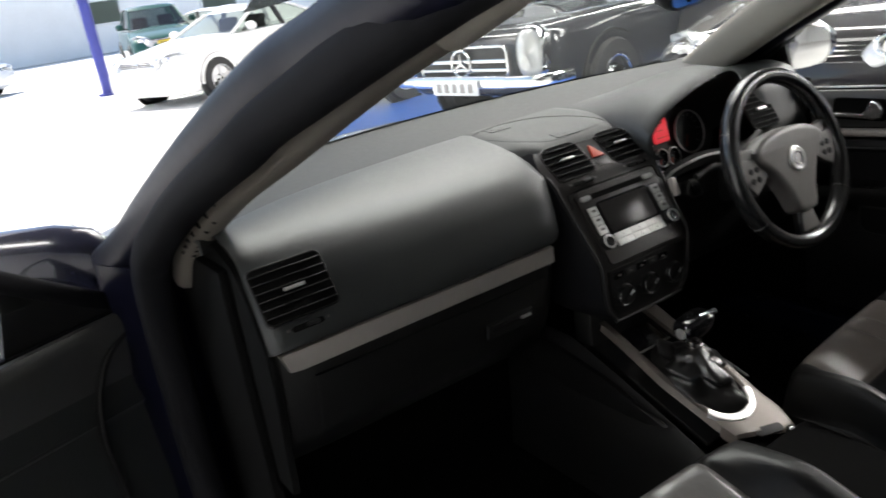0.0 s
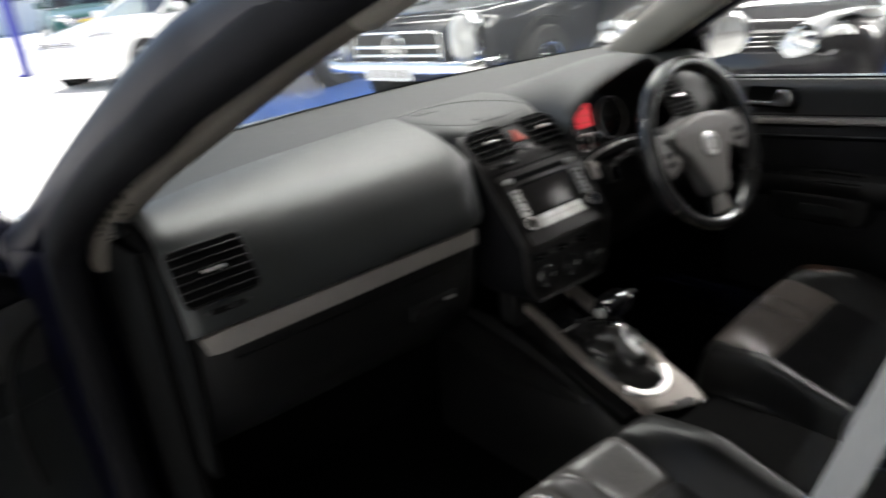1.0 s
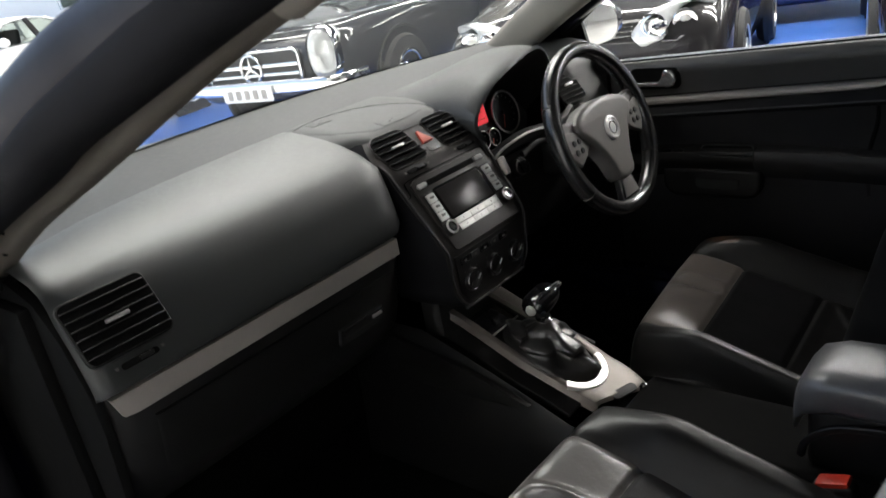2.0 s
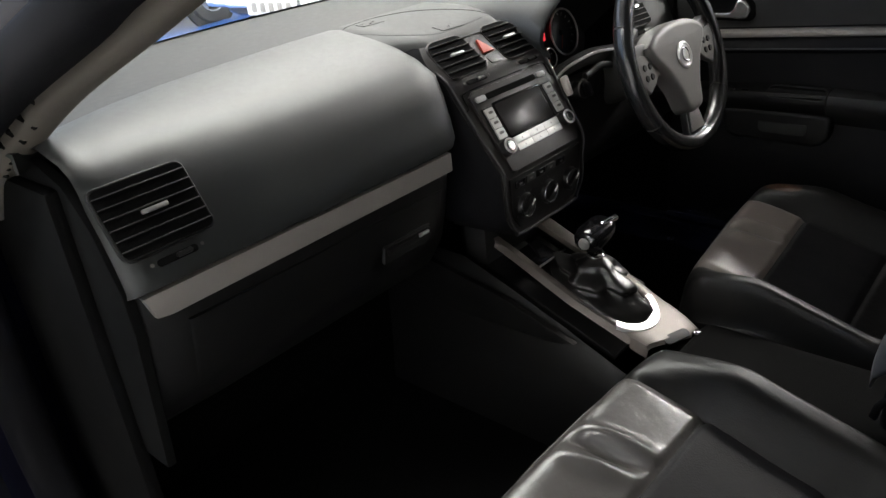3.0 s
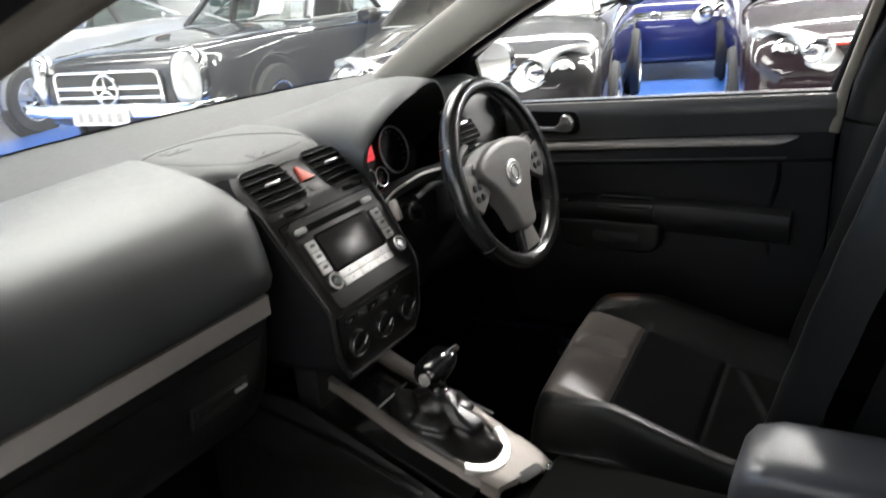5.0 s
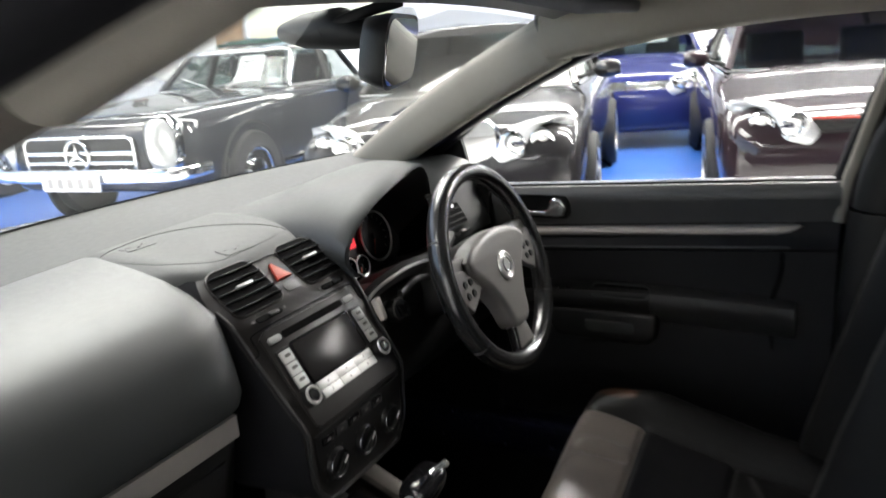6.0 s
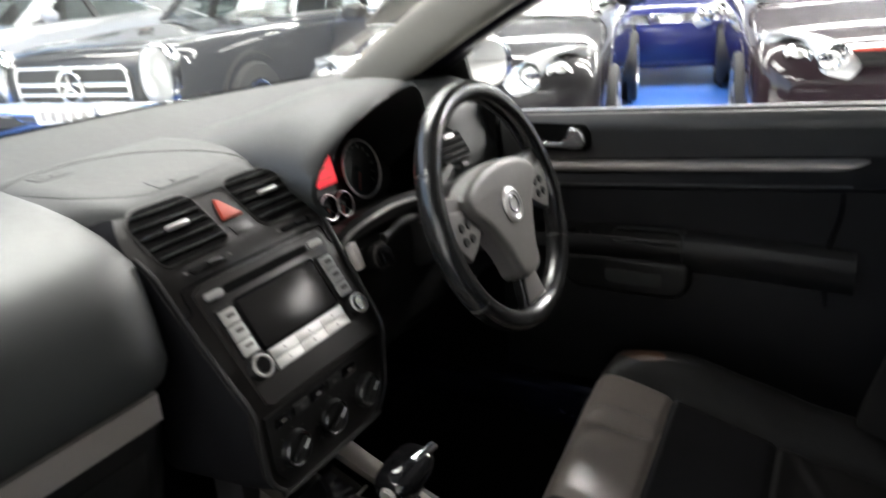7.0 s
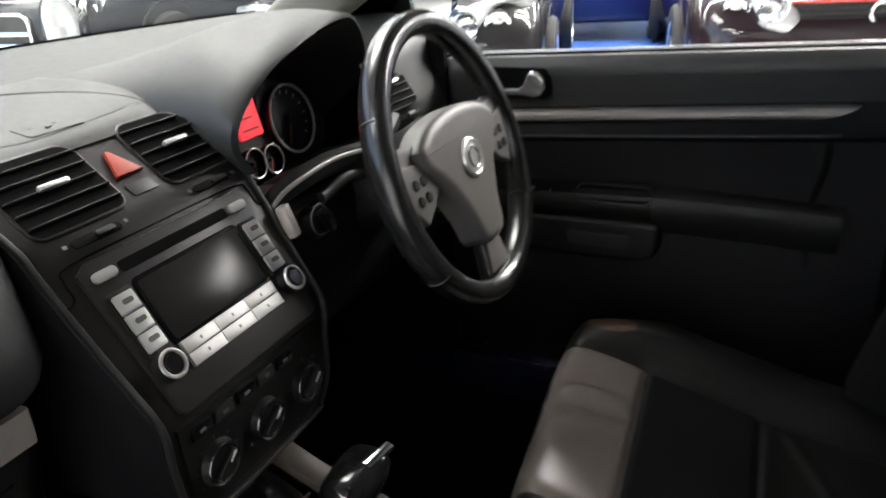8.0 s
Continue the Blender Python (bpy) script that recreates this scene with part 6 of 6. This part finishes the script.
for s in (-1, 1):
    lamp = part("headlamp", loft([[(s * 0.69 + a * math.copysign(abs(math.cos(t)) ** 0.8, math.cos(t)), 0.02 + d + 0.04 * (s * math.cos(t)), 0.655 + b * math.copysign(abs(math.sin(t)) ** 0.8, math.sin(t))) for t in [2 * math.pi * j / 32 for j in range(32)]] for d, a, b in ((0.10, 0.098, 0.195), (0.0, 0.098, 0.195), (-0.03, 0.086, 0.178), (-0.045, 0.055, 0.125), (-0.05, 0.0, 0.0))], True), LENS, cr, "upright oval headlamp", angle=60)
    part("lamp_rim", loft([[(s * 0.69 + a * math.copysign(abs(math.cos(t)) ** 0.8, math.cos(t)), 0.01 + d + 0.04 * (s * math.cos(t)), 0.655 + b * math.copysign(abs(math.sin(t)) ** 0.8, math.sin(t))) for t in [2 * math.pi * j / 32 for j in range(33)]] for d, a, b in ((0.06, 0.107, 0.205), (0.0, 0.107, 0.205), (-0.02, 0.098, 0.195))]), CHROME, lamp, "chrome lamp rim")
    part("side_bumper", sweep(smooth_path([(s * 0.5, -0.11, 0.47), (s * 0.75, -0.08, 0.47), (s * 0.86, 0.02, 0.47), (s * 0.90, 0.22, 0.475)], 5), 0.05, 0.09, corner=0.7), CHROME, cr, "wrapped chrome bumper end")
    part("sill_trim", box(0.015, 1.5, 0.045, 0.006, 2, pose(s * 0.878, 1.95, 0.34)), CHROME, cr, "chrome sill strip")
    part("flank_trim", box(0.010, 2.6, 0.016, 0.004, 2, pose(s * 0.872, 2.3, 0.83)), CHROME, cr)
part("front_bumper", sweep([(x, -0.115 + 0.02 * x * x, 0.47) for x in (-0.52, -0.3, 0, 0.3, 0.52)], 0.05, 0.10, corner=0.7), CHROME, cr, "chrome front bumper")
plate_on(cr, -0.155, 0.43)
part("screen_frame", sweep(smooth_path([(-0.68, 1.72, 0.9), (-0.56, 2.0, 1.2), (-0.3, 1.95, 1.225), (0.3, 1.95, 1.225), (0.56, 2.0, 1.2), (0.68, 1.72, 0.9)], 5), 0.035, 0.035, up=(0, 1, 0)), CHROME, cr, "chrome screen frame")
for s in (-1, 1):
    part("wiper", sweep([(s * 0.1, 1.62, 0.945), (s * 0.42, 1.72, 1.02)], 0.012, 0.012), BRUSHED, cr)

blk = car("black_saloon", "black saloon with bright swept headlamps", BLACKP, MODERN, HATCH, (0.85, 3.45), 0.32, pose(3.02, 1.60, FLOOR, 0, 0, YAW - 9) @ Matrix.Diagonal((1, 0.85, 0.91, 1)))
modern_face(blk, 0.80, 0.02, 0.66, BLACKP)
plm = car("dark_hatchback", "dark plum hatchback with a red-lined black grille", PLUM, MODERN, HATCH, (0.85, 3.45), 0.32, pose(3.88, -0.77, FLOOR, 0, 0, YAW - 9) @ Matrix.Diagonal((1, 1, 0.91, 1)))
modern_face(plm, 0.80, 0.02, 0.66, PLUM, True)
slv = car("silver_coupe", "silver coupe with alloy wheels", SILVERP, MODERN, COUPE, (0.85, 3.4), 0.33, pose(2.72, 7.55, FLOOR, 0, 0, YAW - 9))
modern_face(slv, 0.80, 0.02, 0.64, SILVERP)
blu = car("blue_hatchback", "bright blue small car deep in the showroom", BLUEP, MODERN, HATCH, (0.85, 3.3), 0.31, pose(6.75, 1.42, FLOOR, 0, 0, YAW - 9) @ Matrix.Diagonal((0.90, 0.85, 0.92, 1)))
modern_face(blu, 0.80, 0.02, 0.66, BLUEP)
for (x, y, mt, nm, lb, cb) in ((7.9, 8.0, GREENP, "green_estate", "dark green car parked in the second row", HATCH), (8.3, 13.4, BLACKP, "black_estate", "black car parked by the white wall", HATCH), (9.6, -3.2, SILVERP, "silver_hatchback", "silver car in the second row", HATCH), (4.0, -3.3, BLACKP, "black_hatchback", "black hatchback parked in the row", HATCH), (1.9, 11.6, WHITEP, "white_saloon", "white saloon at the open end of the row", COUPE)):
    q = car(nm, lb, mt, MODERN, cb, (0.85, 3.4), 0.32, pose(x, y, FLOOR, 0, 0, YAW))
    modern_face(q, 0.80, 0.02, 0.66, mt)
# price cards behind the windscreens
def price_card(c, x, y, z, w, h, lean):
    p = thing("price_card", "white price card behind a car windscreen", "card", group="price cards", m=c.matrix_basis @ pose(x, y, z, lean, 0, 0))
    part("sheet", box(w, 0.004, h, 0.001, 1), WHITEP, p)
    for k in range(3):
        part("text_bar", box(w * 0.6, 0.001, h * 0.06, 0, 1, pose(0, -0.003, h * (0.25 - 0.22 * k))), NICKEL, p)


price_card(cr, 0.22, 1.86, 1.08, 0.26, 0.26, -36)
price_card(slv, 0.15, 1.75, 1.10, 0.30, 0.28, -58)
price_card(blk, 0.25, 1.62, 1.16, 0.34, 0.28, -55)
price_card(blu, 0.22, 1.62, 1.16, 0.34, 0.28, -55)
# cars out in the yard
yard = [(4.75, 19.6, GREENP, "green_off_roader", "dark green off-roader with a yellow plate in the yard", HATCH, -8, 1.22), (7.2, 18.2, WHITEP, "white_hatchback", "white car in the sunny yard", HATCH, 12, 1.0), (1.2, 23.0, WHITEP, "white_coupe", "white coupe far out in the yard", COUPE, 60, 1.0), (8.2, 14.5, BLUEP, "navy_saloon", "blue saloon at the edge of the yard", COUPE, -60, 1.0)]
for x, y, mt, nm, lb, cb, yw, k in yard:
    q = car(nm, lb, mt, MODERN, cb, (0.85, 3.4), 0.33, pose(x, y, FLOOR, 0, 0, yw) @ Matrix.Diagonal((1, 1, k, 1)))
    modern_face(q, 0.80, 0.02, 0.66, mt)
    if nm == "green_off_roader":
        plate_on(q, -0.03, 0.62, YELLOW)
pl = thing("yard_pole", "blue painted steel pole in the yard", "pole", m=pose(2.35, 16.3, FLOOR))
part("shaft", rod(0.11, 0.10, 6.0, 20), POLEBLUE, pl)
part("foot", rod(0.2, 0.2, 0.04, 20, bevel=0.01), POLEBLUE, pl)
bd = thing("yard_building", "long white low building across the yard", "building", m=pose(2, 46, FLOOR, 0, 0, 4))
part("wall", box(70, 6, 5.5, 0.05, 1, pose(0, 3, 2.75)), WALLM, bd)
part("roof", box(71, 7, 0.3, 0.05, 1, pose(0, 3, 5.65)), CONCRETE, bd)
for k in range(9):
    wd = part("window", box(2.4, 0.1, 1.4, 0.02, 1, pose(-28 + 7 * k, -0.03, 2.2)), WALLM, bd)
    part("pane", box(2.1, 0.04, 1.15, 0.0, 1, pose(-28 + 7 * k, -0.09, 2.2)), DARKPANE, wd)
